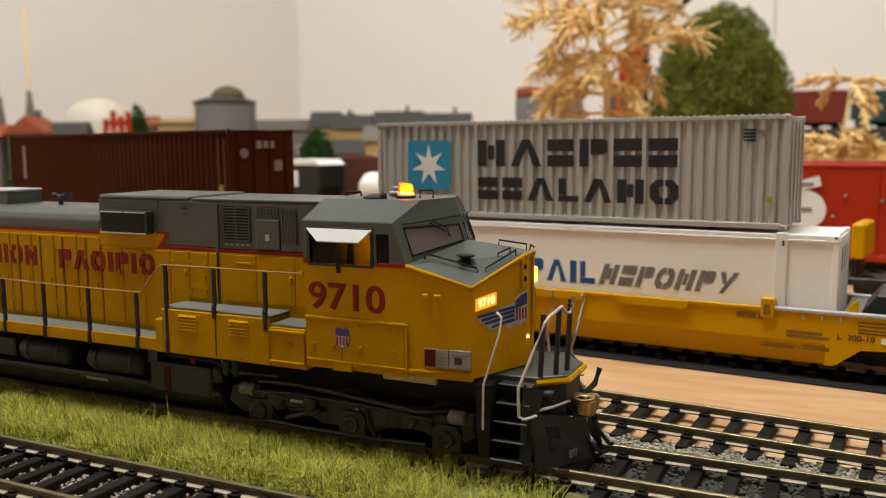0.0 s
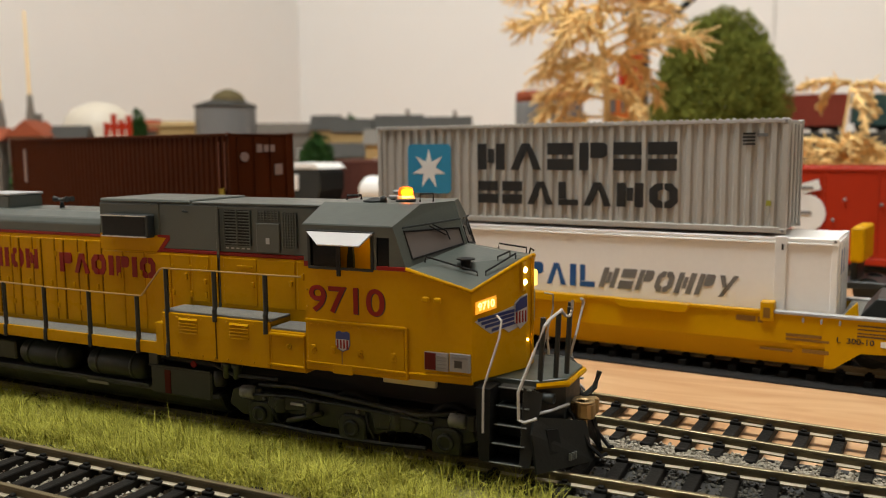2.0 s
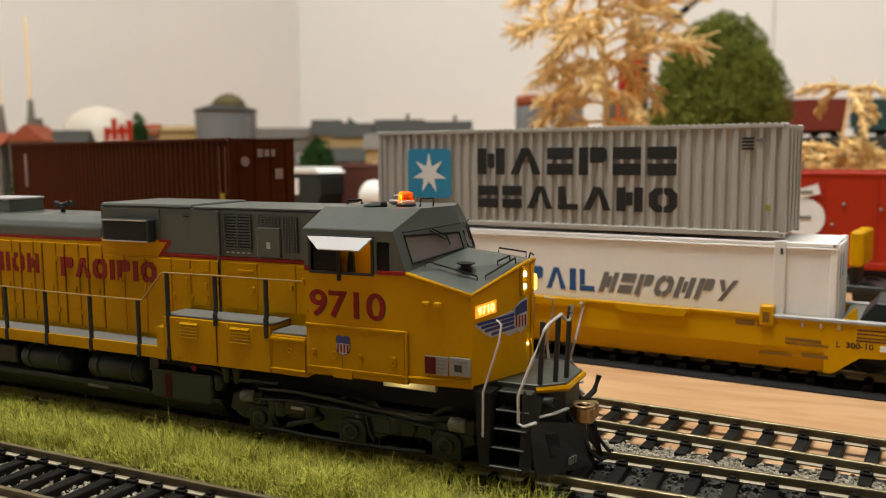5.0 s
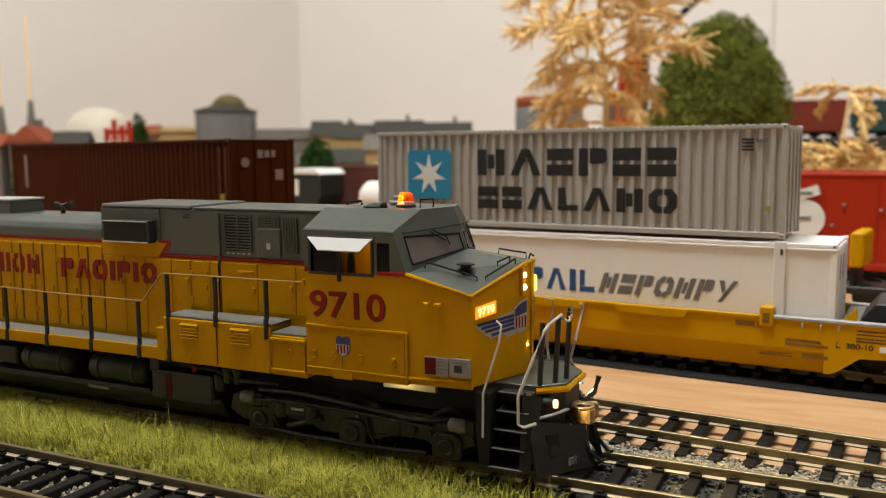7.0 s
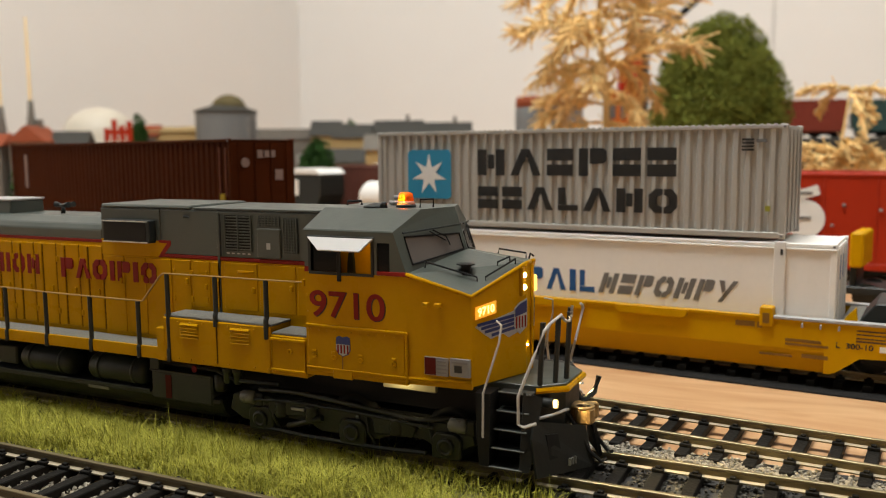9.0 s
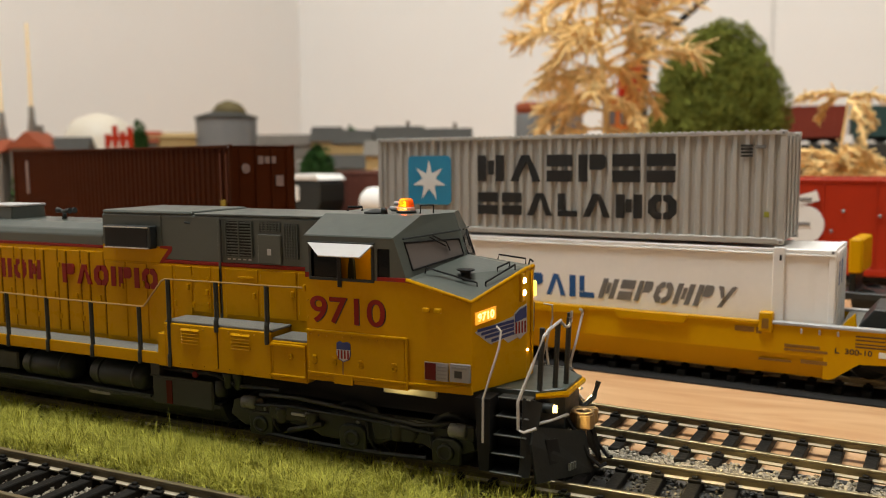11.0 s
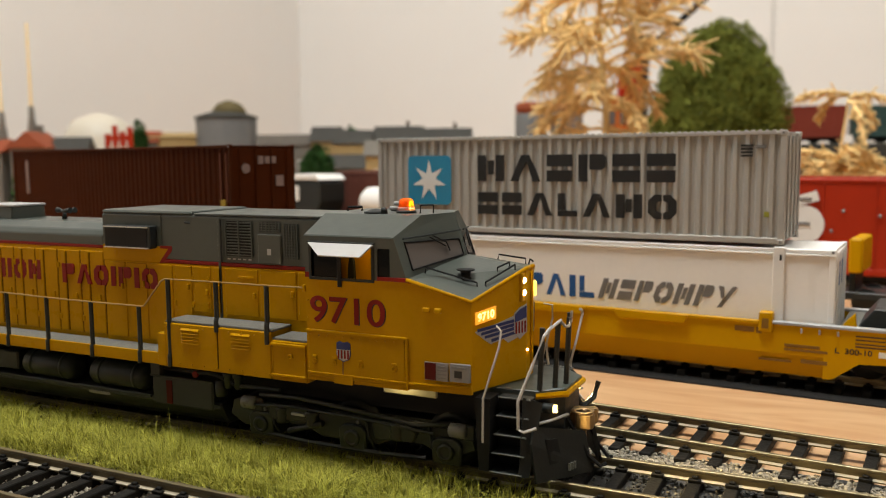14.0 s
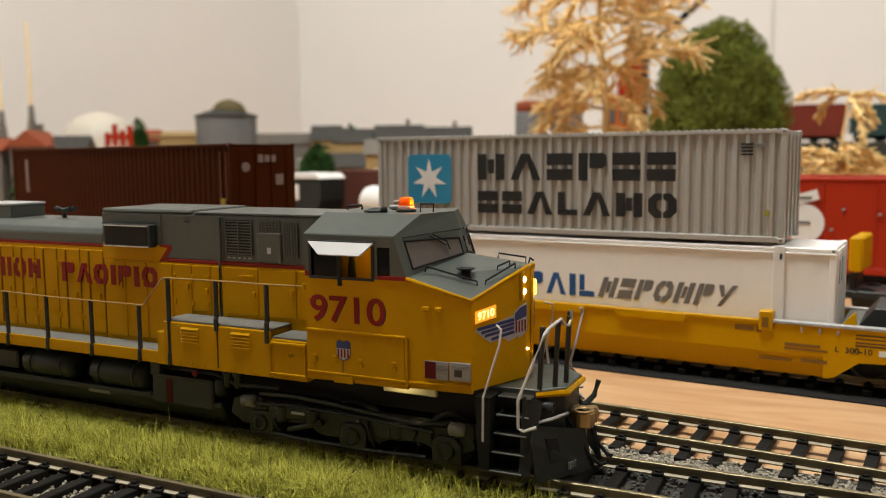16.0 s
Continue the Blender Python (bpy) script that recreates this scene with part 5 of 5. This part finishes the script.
    lettering("L  300-10", INK, W, (16.4, -3.08, 8.2), (1, 0, 0), (0, 0, 1), 9.4, 1.6, "stencil", 0.1, 0.01)
    part("data_panel", quad_box(B(), 27.4, 32.5, -3.25, -2.9, 8.0, 9.6), WHT, W)
    part("well_floor", quad_box(B(), -155, 14, -1, 29, 2.6, 4.0), BLK, W)
    for x0, x1 in ((17.0, 70),):
        part("end_deck", quad_box(B(), x0, x1, -2.0, 30.0, 13.0, 15.2, 0.2), DECK, W, "grey end platform")
    part("deck_hook", prism(B(), [(17.5, 15.2), (21.5, 15.2), (21.0, 19.6), (18.8, 17.2)], "y", -1.2, 0.4, 0.2), WELL, W)
    part("grate", prism(B(), [(21.5, 15.2), (25.5, 20.4), (66, 20.4), (66, 15.2)], "y", 3, 26, 0.3), GRYD, W)
    for xc in (36.0,):
        tr = part("truck", quad_box(B(), xc - 12, xc + 12, 3.4, 24.6, 3.0, 6.4, 0.4), BLK, W)
        for ax in (-11, 11):
            for y, s in ((6.2, 1), (21.6, -1)):
                part("wheel", lathe(B(), [(5.6, -s * 0.8), (5.6, 0), (5.0, s * 0.1), (5.0, -s * 2.2), (1.0, -s * 2.2)], (xc + ax, y, 5.0), "y", 24), TRK, tr)
        for y in (2.2, 24.4):
            part("side_frame", prism(B(), [(xc - 14, 3.6), (xc - 13, 6.4), (xc - 5, 7.4), (xc + 5, 7.4), (xc + 13, 6.4), (xc + 14, 3.6), (xc + 6, 2.0), (xc - 6, 2.0)], "y", y, y + 1.4, 0.2), BLK, tr)
    # brown containers stacked on a low wagon where the track bends away
    Q = at_mm(BX, BY, 0, -15.5)
    fw = thing("flat_wagon", "low dark flat wagon under brown containers", "freight car", Q)
    part("deck", quad_box(B(), -188, 2, 0.5, 29.0, 0.6, 3.0, 0.3), BLK, fw)
    for x in (-174, -154, -28, -8):
        for y in (4.5, 21.5):
            part("wheel", lathe(B(), [(4.2, 0), (4.2, 2.0)], (x, y, -0.4), "y", 18), TRK, fw)
    low = container("shipping_container", "dark brown container under another one", Q @ at_mm(0, 0, 3.0), 185.6, 33.2, BROWN, 3.5, 0.45, "containers", 29.6)
    br = container("shipping_container", "dark red-brown corrugated container stacked high", Q @ at_mm(0, 0, 36.2), 185.6, 33.2, BROWN, 3.5, 0.45, "containers", 29.6)
    fade = mat("faded_white_ink", (0.24, 0.17, 0.15), spec=0.2)
    part("marking_bar", quad_box(B(), -170.6, -168.0, -0.1, 0.4, 12, 28), fade, br)
    for x in (-6.5, -2.8):
        part("post_mark", quad_box(B(), x, x + 0.5, -0.2, 0.3, 12, 30), mat("brown_mark", (0.17, 0.055, 0.03), spec=0.2), br)
    part("yellow_label", quad_box(B(), -6.4, -3.6, -0.3, 0.3, 9.4, 13.0), mat("yellow_label", (0.36, 0.25, 0.02), spec=0.2), br)
    part("round_mark", lathe(B(), [(1.8, 0.2), (1.8, 0.6)], (0, 6.4, 24.4), "x", 16), fade, br)
    for y0, y1, z, h in ((12.0, 14.4, 26.0, 3.0), (15.2, 17.4, 26.2, 2.6), (18.2, 20.2, 26.2, 2.6), (20.0, 23.6, 17.6, 4.0)):
        part("marking_bar", quad_box(B(), 0.1, 0.5, y0, y1, z, z + h), fade, br)


build_train()

# ---- cars on the tracks behind ----


def boxcar(name, label, at, length, height, depth, m, z0=8.0, ribs=12):
    C = thing(name, label, "freight car", at)
    part("body", quad_box(B(), 0, length, 0, depth, z0, z0 + height, 0.6), m, C)
    part("roof_walk", quad_box(B(), 2, length - 2, depth / 2 - 2.5, depth / 2 + 2.5, z0 + height, z0 + height + 1.0, 0.2), m, C)
    part("roof_rail", quad_box(B(), 0, length, -0.5, 0.3, z0 + height - 1.6, z0 + height - 0.2, 0.2), m, C)
    part("side_sill", quad_box(B(), 2, length - 2, -0.4, 0.4, z0 - 2.2, z0 + 1.0, 0.2), m, C)
    for k in range(ribs + 1):
        x = 1 + k * (length - 2.6) / ribs
        part("rib", quad_box(B(), x, x + 0.6, -0.5, 0.1, z0 + 1, z0 + height - 1.6, 0.1), m, C)
    part("underframe", quad_box(B(), 4, length - 4, 3, depth - 3, z0 - 5, z0 - 0.5), BLK, C)
    for xc in (18, length - 18):
        tr = part("truck", quad_box(B(), xc - 13, xc + 13, 2.4, depth - 2.4, z0 - 5.2, z0 - 2.6, 0.3), BLK, C)
        for ax in (-9, 9):
            for y in (4.2, depth - 6.4):
                part("wheel", lathe(B(), [(5.4, 0), (5.4, 2.2)], (xc + ax, y, z0 - 2.6), "y", 18), TRK, tr)
    return C


def build_cars():
    RZ = 2.6   # wheels stand on the board's rails behind
    h2 = HEAD - 4
    me = bpy.data.meshes["sleeper"]
    build_track("model track behind the container train", at_mm(40, 308, 0, h2), 420, 260, 7.4, me)
    build_track("model track behind the container train", at_mm(-60, 372, 0, h2), 420, 330, 7.4, me)
    c = boxcar("freight_car", "bright red freight car with a white round mark", at_mm(-30, 300, 0, h2), 190, 44, 30, REDC, 8.0, 8)
    part("round_mark", lathe(B(), [(9.5, -0.9), (9.5, 0)], (63, 0.0, 29.5), "y", 24), WHT, c, "white round mark")
    part("tag", slab(B(), [(56, -1.2, 37.2), (70, -1.2, 41.5), (68.6, -1.2, 46.4), (54.6, -1.2, 42.0)], 0.5), WHT, c)
    part("tag_bar", quad_box(B(), 60.5, 66.5, -1.5, -1.1, 41.4, 42.8), INKG, c)
    part("mark_bar", quad_box(B(), 58, 66, -1.3, -0.8, 29, 30.6), INKG, c)
    for x, z in ((75, 26), (80, 36), (96, 34), (104, 24)):
        part("fitting", quad_box(B(), x, x + 1.4, -1.4, 0, z, z + 1.4, 0.3), PLATE, c)
    # yellow wagon end, grey flat load
    f = thing("flat_wagon", "yellow short flat wagon behind the container train", "freight car", at_mm(50, 205, 0, h2))
    part("body", quad_box(B(), 2.5, 7.6, 0, 24, 17, 31, 0.8), WELL, f)
    part("deck", quad_box(B(), 0, 80, 0, 24, 6.5, 9.5, 0.3), GRYD, f)
    for x in (9, 26, 54, 71):
        for yy in (3.0, 19.5):
            part("wheel", lathe(B(), [(5.4, 0), (5.4, 2.0)], (x, yy, 5.4), "y", 18), TRK, f)
    part("load", quad_box(B(), 2.5, 5, 3, 21, 9.4, 17.1, 0.3), GRYD, f)
    build_track("model track behind the container train", at_mm(40, 218, 0, h2), 120, 160, 7.4, me)
    # gap between the containers: gondola, tank car, dark car
    g = boxcar("freight_car", "maroon gondola car on a rear track", at_mm(-292, 372, 0, h2), 105, 42, 28, GONDB, 12.0, 9)
    t = thing("tank_car", "white tank car with a rounded end on a rear track", "freight car", at_mm(-232, 322, 0, h2))
    part("tank", lathe(B(), [(3, -1), (8, 0), (10.2, 3), (10.6, 6), (10.6, 74), (10.2, 77), (8, 80), (3, 81)], (-17, 14, 34), "x", 24), WHT, t, "white tank")
    part("frame", quad_box(B(), -18, 66, 8, 20, 13, 24, 0.4), BLK, t)
    for x in (-8, 8, 40, 56):
        for yy in (5.0, 21.0):
            part("wheel", lathe(B(), [(5.4, 0), (5.4, 2.0)], (x, yy, 5.4), "y", 18), TRK, t)
    part("truck_frame", quad_box(B(), -14, 62, 7, 21, 4, 13.2), BLK, t)
    d = thing("hopper_car", "black and white car on a rear track", "freight car", at_mm(-312, 338, 0, h2))
    part("body", prism(B(), [(-6, 44), (-6, 34), (6, 22), (26, 22), (32, 34), (32, 47), (24, 50), (2, 50)], "y", 0, 26, 0.6), GRYD, d)
    part("side_sheet", quad_box(B(), -5.5, 12, -1.0, 0.2, 34, 45, 0.4), WHT, d)
    part("roof", prism(B(), [(-7, 49), (33, 49), (28, 53), (0, 53)], "y", -0.6, 26.6, 0.4), WHT, d)
    part("frame", quad_box(B(), -8, 34, 4, 22, 5, 22.5), BLK, d)
    for x in (0, 24):
        for yy in (3.0, 21.0):
            part("wheel", lathe(B(), [(5.4, 0), (5.4, 2.0)], (x, yy, 5.4), "y", 18), TRK, d)
    # raised bank added under two far boxcars, dark to stand for cars there
    solid("embankment", prism(B(), [(715, GZ), (800, GZ), (785, 74), (724, 74)], "x", -60, 420, 2), BANK, "raised bank added to carry rear cars", "embankment", kind="structure")
    boxcar("freight_car", "dark red boxcar on the raised rear track", at_mm(-56, 728, 74, 6), 104, 28, 28, MAROON, 8.0, 10)
    boxcar("freight_car", "dark green boxcar on the raised rear track", at_mm(52, 740, 74, 6), 150, 27, 28, GREENC, 8.0, 12)


build_cars()

# ---- trees ----


def dry_tree(at, height, tiers, seed, label):
    """A thin stem with tiers of drooping, chunky fronds: (share of the height, fronds, reach, rise)."""
    T = thing("dried_tree", label, "tree", at, "dried plant trees")
    rnd = random.Random(seed)
    wob = lambda z: Vector((3.0 * math.sin(z * 0.045 + seed), 2.0 * math.cos(z * 0.05), z))
    part("trunk", tube(B(), [wob(height * k / 10) for k in range(11)], height * 0.016, 7, r1=height * 0.007), DRY, T)
    crown = B()
    for f, n, reach, rise in tiers:
        for k in range(n):
            a = 2 * math.pi * (k + rnd.uniform(-0.35, 0.35)) / n + f * 9
            p = wob(height * (f + rnd.uniform(-0.035, 0.035)))
            d = Vector((math.cos(a), math.sin(a), rise + rnd.uniform(-0.25, 0.25))).normalized()
            ln, droop, curl = reach * rnd.uniform(0.7, 1.15), rnd.uniform(0.04, 0.32), rnd.uniform(-0.28, 0.28)
            pts = [p]
            for j in range(8):
                d = (d + Vector((-d.y * curl, d.x * curl, -droop))).normalized()
                pts.append(pts[-1] + d * ln / 8)
            tube(crown, pts, 1.2, 5, r1=0.7)
            for j in range(2, 9):
                e = (pts[j] - pts[j - 1]).normalized()
                for _ in range(12):
                    q = (e * 1.0 + Vector((rnd.uniform(-1, 1), rnd.uniform(-1, 1), rnd.uniform(-1, 0.8))) * 0.75).normalized()
                    w, sp = pts[j], [pts[j]]
                    m = ln * rnd.uniform(0.10, 0.30)
                    for _ in range(3):
                        q = (q + Vector((rnd.uniform(-1, 1), rnd.uniform(-1, 1), rnd.uniform(-1.2, 0.6))) * 0.28).normalized()
                        w = w + q * m / 3
                        sp.append(w)
                    tube(crown, sp, rnd.uniform(0.5, 0.9), 4, r1=0.4)
    part("crown", crown, DRY, T, "feathery pale yellow dried crown")
    return T


def leafy(name, label, at, z0, z1, rad, count, m, seed, group="", trunk=True, leaf=4.0):
    T = thing(name, label, "tree" if trunk else "bush", at, group)
    rnd = random.Random(seed)
    tb = B()
    tube(tb, [(0, 0, 0), (0.5, 0, z0), (0, 0.8, (z0 + z1) / 2), (0, 0, z1 * 0.9)], max(rad * 0.07, 1.0), 7, r1=0.6)
    for k in range(9):
        a, z = k * 2.4, z0 + (z1 - z0) * (0.15 + 0.07 * k)
        tube(tb, [(0, 0, z), (rad * 0.35 * math.cos(a), rad * 0.35 * math.sin(a), z + rad * 0.2), (rad * 0.7 * math.cos(a), rad * 0.7 * math.sin(a), z + rad * 0.3)], rad * 0.025, 5, r1=0.3)
    part("trunk", tb, BARK, T)
    vs, fs = [], []
    for _ in range(count):
        u = rnd.uniform(-1, 1)
        a = rnd.uniform(0, 2 * math.pi)
        r = rnd.uniform(0.35, 1.0) ** 0.5
        d = Vector((math.cos(a) * math.sqrt(1 - u * u), math.sin(a) * math.sqrt(1 - u * u), u))
        bumpy = 1 + 0.16 * noise.noise(d * 2.2 + Vector((seed, 0, 0))) + 0.10 * noise.noise(d * 6 + Vector((0, seed, 0)))
        wide = 1.0 if u < 0 else math.sqrt(max(0.0, 1 - 0.15 * u))
        p = Vector((d.x * rad * wide, d.y * rad * wide, d.z * (z1 - z0) / 2)) * r * bumpy + Vector((0, 0, (z0 + z1) / 2))
        m3 = Euler((rnd.uniform(0, 6), rnd.uniform(0, 6), rnd.uniform(0, 6))).to_matrix()
        s = leaf * rnd.uniform(0.5, 1.1)
        k = len(vs)
        for q in ((-1, -0.5, 0), (0.2, -0.6, 0.2), (1, 0.1, 0), (0, 0.7, 0.25)):
            w = p + m3 @ (Vector(q) * s)
            vs.append((w.x * MM, w.y * MM, w.z * MM))
        fs.append((k, k + 1, k + 2, k + 3))
    me = bpy.data.meshes.new("crown")
    me.from_pydata(vs, [], fs)
    me.materials.append(m)
    part("crown", me, m, T)
    return T


def build_trees():
    dry_tree(at_mm(-97, 392, GZ), 200, ((0.41, 7, 40, 0.3), (0.51, 7, 50, 0.5), (0.61, 8, 60, 0.5), (0.71, 8, 62, 0.6), (0.82, 8, 60, 0.6), (0.96, 7, 54, 0.6)), 4, "tall pale yellow dried-plant model tree")
    dry_tree(at_mm(47, 416, GZ), 104, ((0.44, 9, 36, 0.5), (0.54, 9, 38, 0.6), (0.64, 7, 32, 0.7), (0.99, 6, 29, 0.35)), 9, "short pale yellow dried-plant model tree")
    leafy("model_tree", "large rounded green foam model tree", at_mm(-54, 602, GZ), 22, 180, 57, 90000, LEAFG, 3, leaf=1.6)
    leafy("bush", "round dark green model bush among buildings", at_mm(-374, 470, GZ), 8, 80, 18, 5000, LEAFB, 5, "bushes", False, 2.0)
    leafy("bush", "dark green model bush beside the brown container", at_mm(-428, 232, GZ), 4, 72, 24, 4500, LEAFB, 8, "bushes", False, 2.2)
    leafy("bush", "narrow green model bush beside a red sign", at_mm(-752, 640, GZ), 10, 118, 12, 3000, LEAFB, 6, "bushes", False, 2.5)
    leafy("bush", "dark green model bush among house roofs", at_mm(-560, 830, GZ), 10, 112, 22, 4000, LEAFB, 7, "bushes", False, 3.0)


build_trees()

# ---- town behind ----


def house(label, at, w, d, h, roof_h, wall, roof, chimney=True, n=3):
    Hs = thing("model_house", label, "house", at, "model houses")
    part("wall", quad_box(B(), -w / 2, w / 2, -d / 2, d / 2, 0, h, 0.4), wall, Hs)
    r = part("roof", prism(B(), [(-d / 2 - 3, h - 1), (d / 2 + 3, h - 1), (0, h + roof_h)], "x", -w / 2 - 3, w / 2 + 3, 0.6), roof, Hs)
    if chimney:
        part("chimney", quad_box(B(), w * 0.15, w * 0.15 + 5, -3, 3, h + roof_h * 0.3, h + roof_h + 7, 0.3), PLASTW, r)
    for row in (0.25, 0.62):
        for k in range(n):
            x = -w / 2 + (k + 0.5) * w / n
            wn = part("window", quad_box(B(), x - 4, x + 4, -d / 2 - 0.5, -d / 2 + 0.4, h * row, h * row + 12, 0.2), WHT, Hs)
            part("pane", quad_box(B(), x - 3, x + 3, -d / 2 - 0.8, -d / 2 - 0.3, h * row + 1, h * row + 11), WINDOW, wn)
    return Hs


def build_town():
    house("grey plaster house with an orange-red tiled roof", at_mm(-776, 510, GZ, 115), 46, 40, 84, 18, PLASTW, ROOFR)
    house("grey plaster house with a red tiled roof", at_mm(-830, 486, GZ, 25), 56, 46, 80, 14, PLASTW, ROOFR, False)
    house("small house with a dark roof beside a white tank", at_mm(-748, 535, GZ, 30), 36, 40, 76, 20, PLASTW, ROOFD, False, 2)
    for x, y, z0, z1, lab in ((-785, 512, 118, 222, "pale yellow lattice mast over red roofs"), (-815, 497, 112, 184, "thin pale mast over red roofs")):
        mth = thing("mast", lab, "mast", at_mm(x, y, GZ))
        part("pole", tube(B(), [(0, 0, 0), (0, 0, z1)], 1.9, 8, r1=1.1), DRY, mth)
        part("base", lathe(B(), [(5, 0), (5, z0 - 12), (3.4, z0), (3.0, z0 + 12)], (0, 0, 0), "z", 12), PLASTW, mth)
    tk = thing("storage_tank", "white domed storage tank behind the rooftops", "tank", at_mm(-806, 628, GZ))
    part("shell", lathe(B(), [(44, 0), (44, 84), (43, 96), (38, 110), (28, 120), (14, 126), (1, 128)], (0, 0, 0), "z", 32), TANKC, tk)
    part("rim", lathe(B(), [(45, 80), (45.4, 82), (45, 84)], (0, 0, 0), "z", 32), TANKC, tk)
    sg = thing("roof_sign", "red letter-shaped roof sign on a frame", "sign", at_mm(-730, 590, GZ, 25))
    for x, h in ((-20, 12), (-11, 22), (-2, 15), (7, 20)):
        part("sign_bar", quad_box(B(), x, x + 6, -1.5, 1.5, 84, 88 + h, 0.4), REDC, sg)
    part("sign_bar", quad_box(B(), -20, 13, -1.2, 1.2, 92, 98, 0.4), REDC, sg)
    for x in (-20, 9):
        part("sign_post", tube(B(), [(x, 2, 0), (x, 2, 90)], 1.5, 6), PLASTW, sg)
    house("ochre flat building beside the silo", at_mm(-730, 690, GZ, 28), 84, 50, 98, 6, PLASTER, PLASTER, False)
    house("small orange-roofed house by a bush", at_mm(-752, 664, GZ, 28), 16, 30, 92, 14, PLASTW, ROOFR, False, 1)
    si = thing("silo", "grey corrugated sheet-metal silo with a conical roof", "silo", at_mm(-650, 683, GZ))
    prof = []
    for k in range(24):
        z = k * 5.1
        prof += [(36.5, z), (37.3, z + 2.5)]
    part("shell", lathe(B(), prof, (0, 0, 0), "z", 40), SILO, si)
    part("roof", lathe(B(), [(38.5, 119), (38.5, 121), (24, 126), (10, 130), (9, 131)], (0, 0, 0), "z", 40), ROOFD, si)
    part("roof_cap", lathe(B(), [(21, 124), (20, 130), (15, 136), (9, 139), (3, 141)], (5, 0, 0), "z", 11), MOSS, si, "mossy brown roof cap")
    house("long low house with a brown-grey roof", at_mm(-640, 800, GZ, 25), 96, 50, 88, 14, PLASTW, ROOFB, False, 5)
    house("cream house with a slate roof", at_mm(-590, 818, GZ, 25), 36, 46, 92, 20, PLASTER, ROOFD, False, 2)
    house("ochre house with a slate roof", at_mm(-537, 800, GZ, 25), 46, 46, 88, 18, PLASTER, ROOFD, False, 2)
    house("grey-roofed house with a chimney", at_mm(-505, 866, GZ, 25), 62, 46, 94, 18, PLASTW, ROOFD)
    house("dark-roofed house with two dormers", at_mm(-446, 890, GZ, 25), 66, 46, 90, 19, PLASTW, ROOFD)
    house("low brown house behind the bush", at_mm(-470, 700, GZ, 25), 90, 46, 58, 16, PLASTW, ROOFD, False, 4)
    house("ochre house with an orange roof", at_mm(-395, 640, GZ, 25), 48, 40, 72, 16, PLASTER, PLASTW, False, 2)
    for x, y in ((-256, 700), (-222, 716)):
        tk = thing("storage_tank", "grey upright tank with an orange cap", "tank", at_mm(x, y, GZ), "capped tanks")
        part("shell", lathe(B(), [(17, 0), (17, 112), (16, 115), (4, 116)], (0, 0, 0), "z", 24), SILO, tk)
        part("cap", lathe(B(), [(16.4, 114), (16.4, 124), (13, 126)], (0, 0, 0), "z", 20), ROOFR, tk, "orange cap")
    ob = thing("tower_building", "orange-red tower building behind the dried tree", "building", at_mm(-131, 588, GZ, 20))
    part("wall", quad_box(B(), -15, 14, -11, 11, 0, 120, 0.8), ORANGE, ob)
    part("parapet", quad_box(B(), -4, 15, -12, 12, 120, 146, 0.8), REDC, ob)
    for k in range(3):
        part("window", quad_box(B(), -12.5 + k * 9, -7.5 + k * 9, -11.6, -10.6, 96, 108, 0.3), WINDOW, ob)
    cr = thing("crane", "black crane with two raised booms behind trees", "crane", at_mm(-158, 780, GZ))
    part("tower", quad_box(B(), -7, 7, -7, 7, 0, 186, 0.8), BLK, cr)
    part("cabin", quad_box(B(), -12, 14, -10, 10, 182, 198, 1.5), GRYD, cr)
    part("boom", tube(B(), [(4, -6, 178), (62, 10, 232), (110, 24, 277)], 4.2, 6, r1=3.4), BLK, cr)
    part("boom", tube(B(), [(-16, -24, 206), (14, -12, 230), (70, 10, 272)], 3.4, 6, r1=2.8), BLK, cr)


build_town()

cb = thing("wall_cable", "thin pale cable running down the room wall", "cable", at_mm(-65, 1286, 0))
part("cord", tube(B(), [(0, 0, GZ), (0, 0, 900), (2, 0, 1649)], 1.4, 6), CABLE, cb)

# ---- what moves: lamps that turn on, and the turning beacon ----


def motions():
    def switch(ob, times, yaw=0.0):
        """Turns a lamp's lit half outwards at each time (True) or inwards (False)."""
        m0 = ob.matrix_basis.translation.copy()
        def p(a):
            return Matrix.Translation(m0) @ pose(0, 0, 0, 0, 0, a + yaw)
        on = times[0][1]
        rows, ang = [], 0 if on else 180
        rows.append((0, p(ang)))
        for t, want in times[1:]:
            rows.append((t, p(ang)))
            goal = ang + want
            for k in (1, 2, 3):
                rows.append((t + 0.0667 * k, p(ang + want * k / 3)))
            ang = goal
        rows.append((16.0, p(ang)))
        walk(ob, rows)

    for k in ("upper", "lower"):
        switch(LENS[k], [(0, False), (1.3, 180)])
    for k in ("ditch-1", "ditch1"):
        switch(LENS[k], [(0, False), (5.3, 180), (15.72, 160)])
    switch(LENS["glow"], [(0, False), (2.9, 180)], 90)
    ob = LENS["beacon"]
    m0 = ob.matrix_basis.translation.copy()
    rows = []
    for k in range(41):
        t = k * 0.4
        rows.append((t, Matrix.Translation(m0) @ pose(0, 0, 0, 0, 0, -62 + 360 * (t + 0.09) / 1.925)))
    walk(ob, rows)


motions()
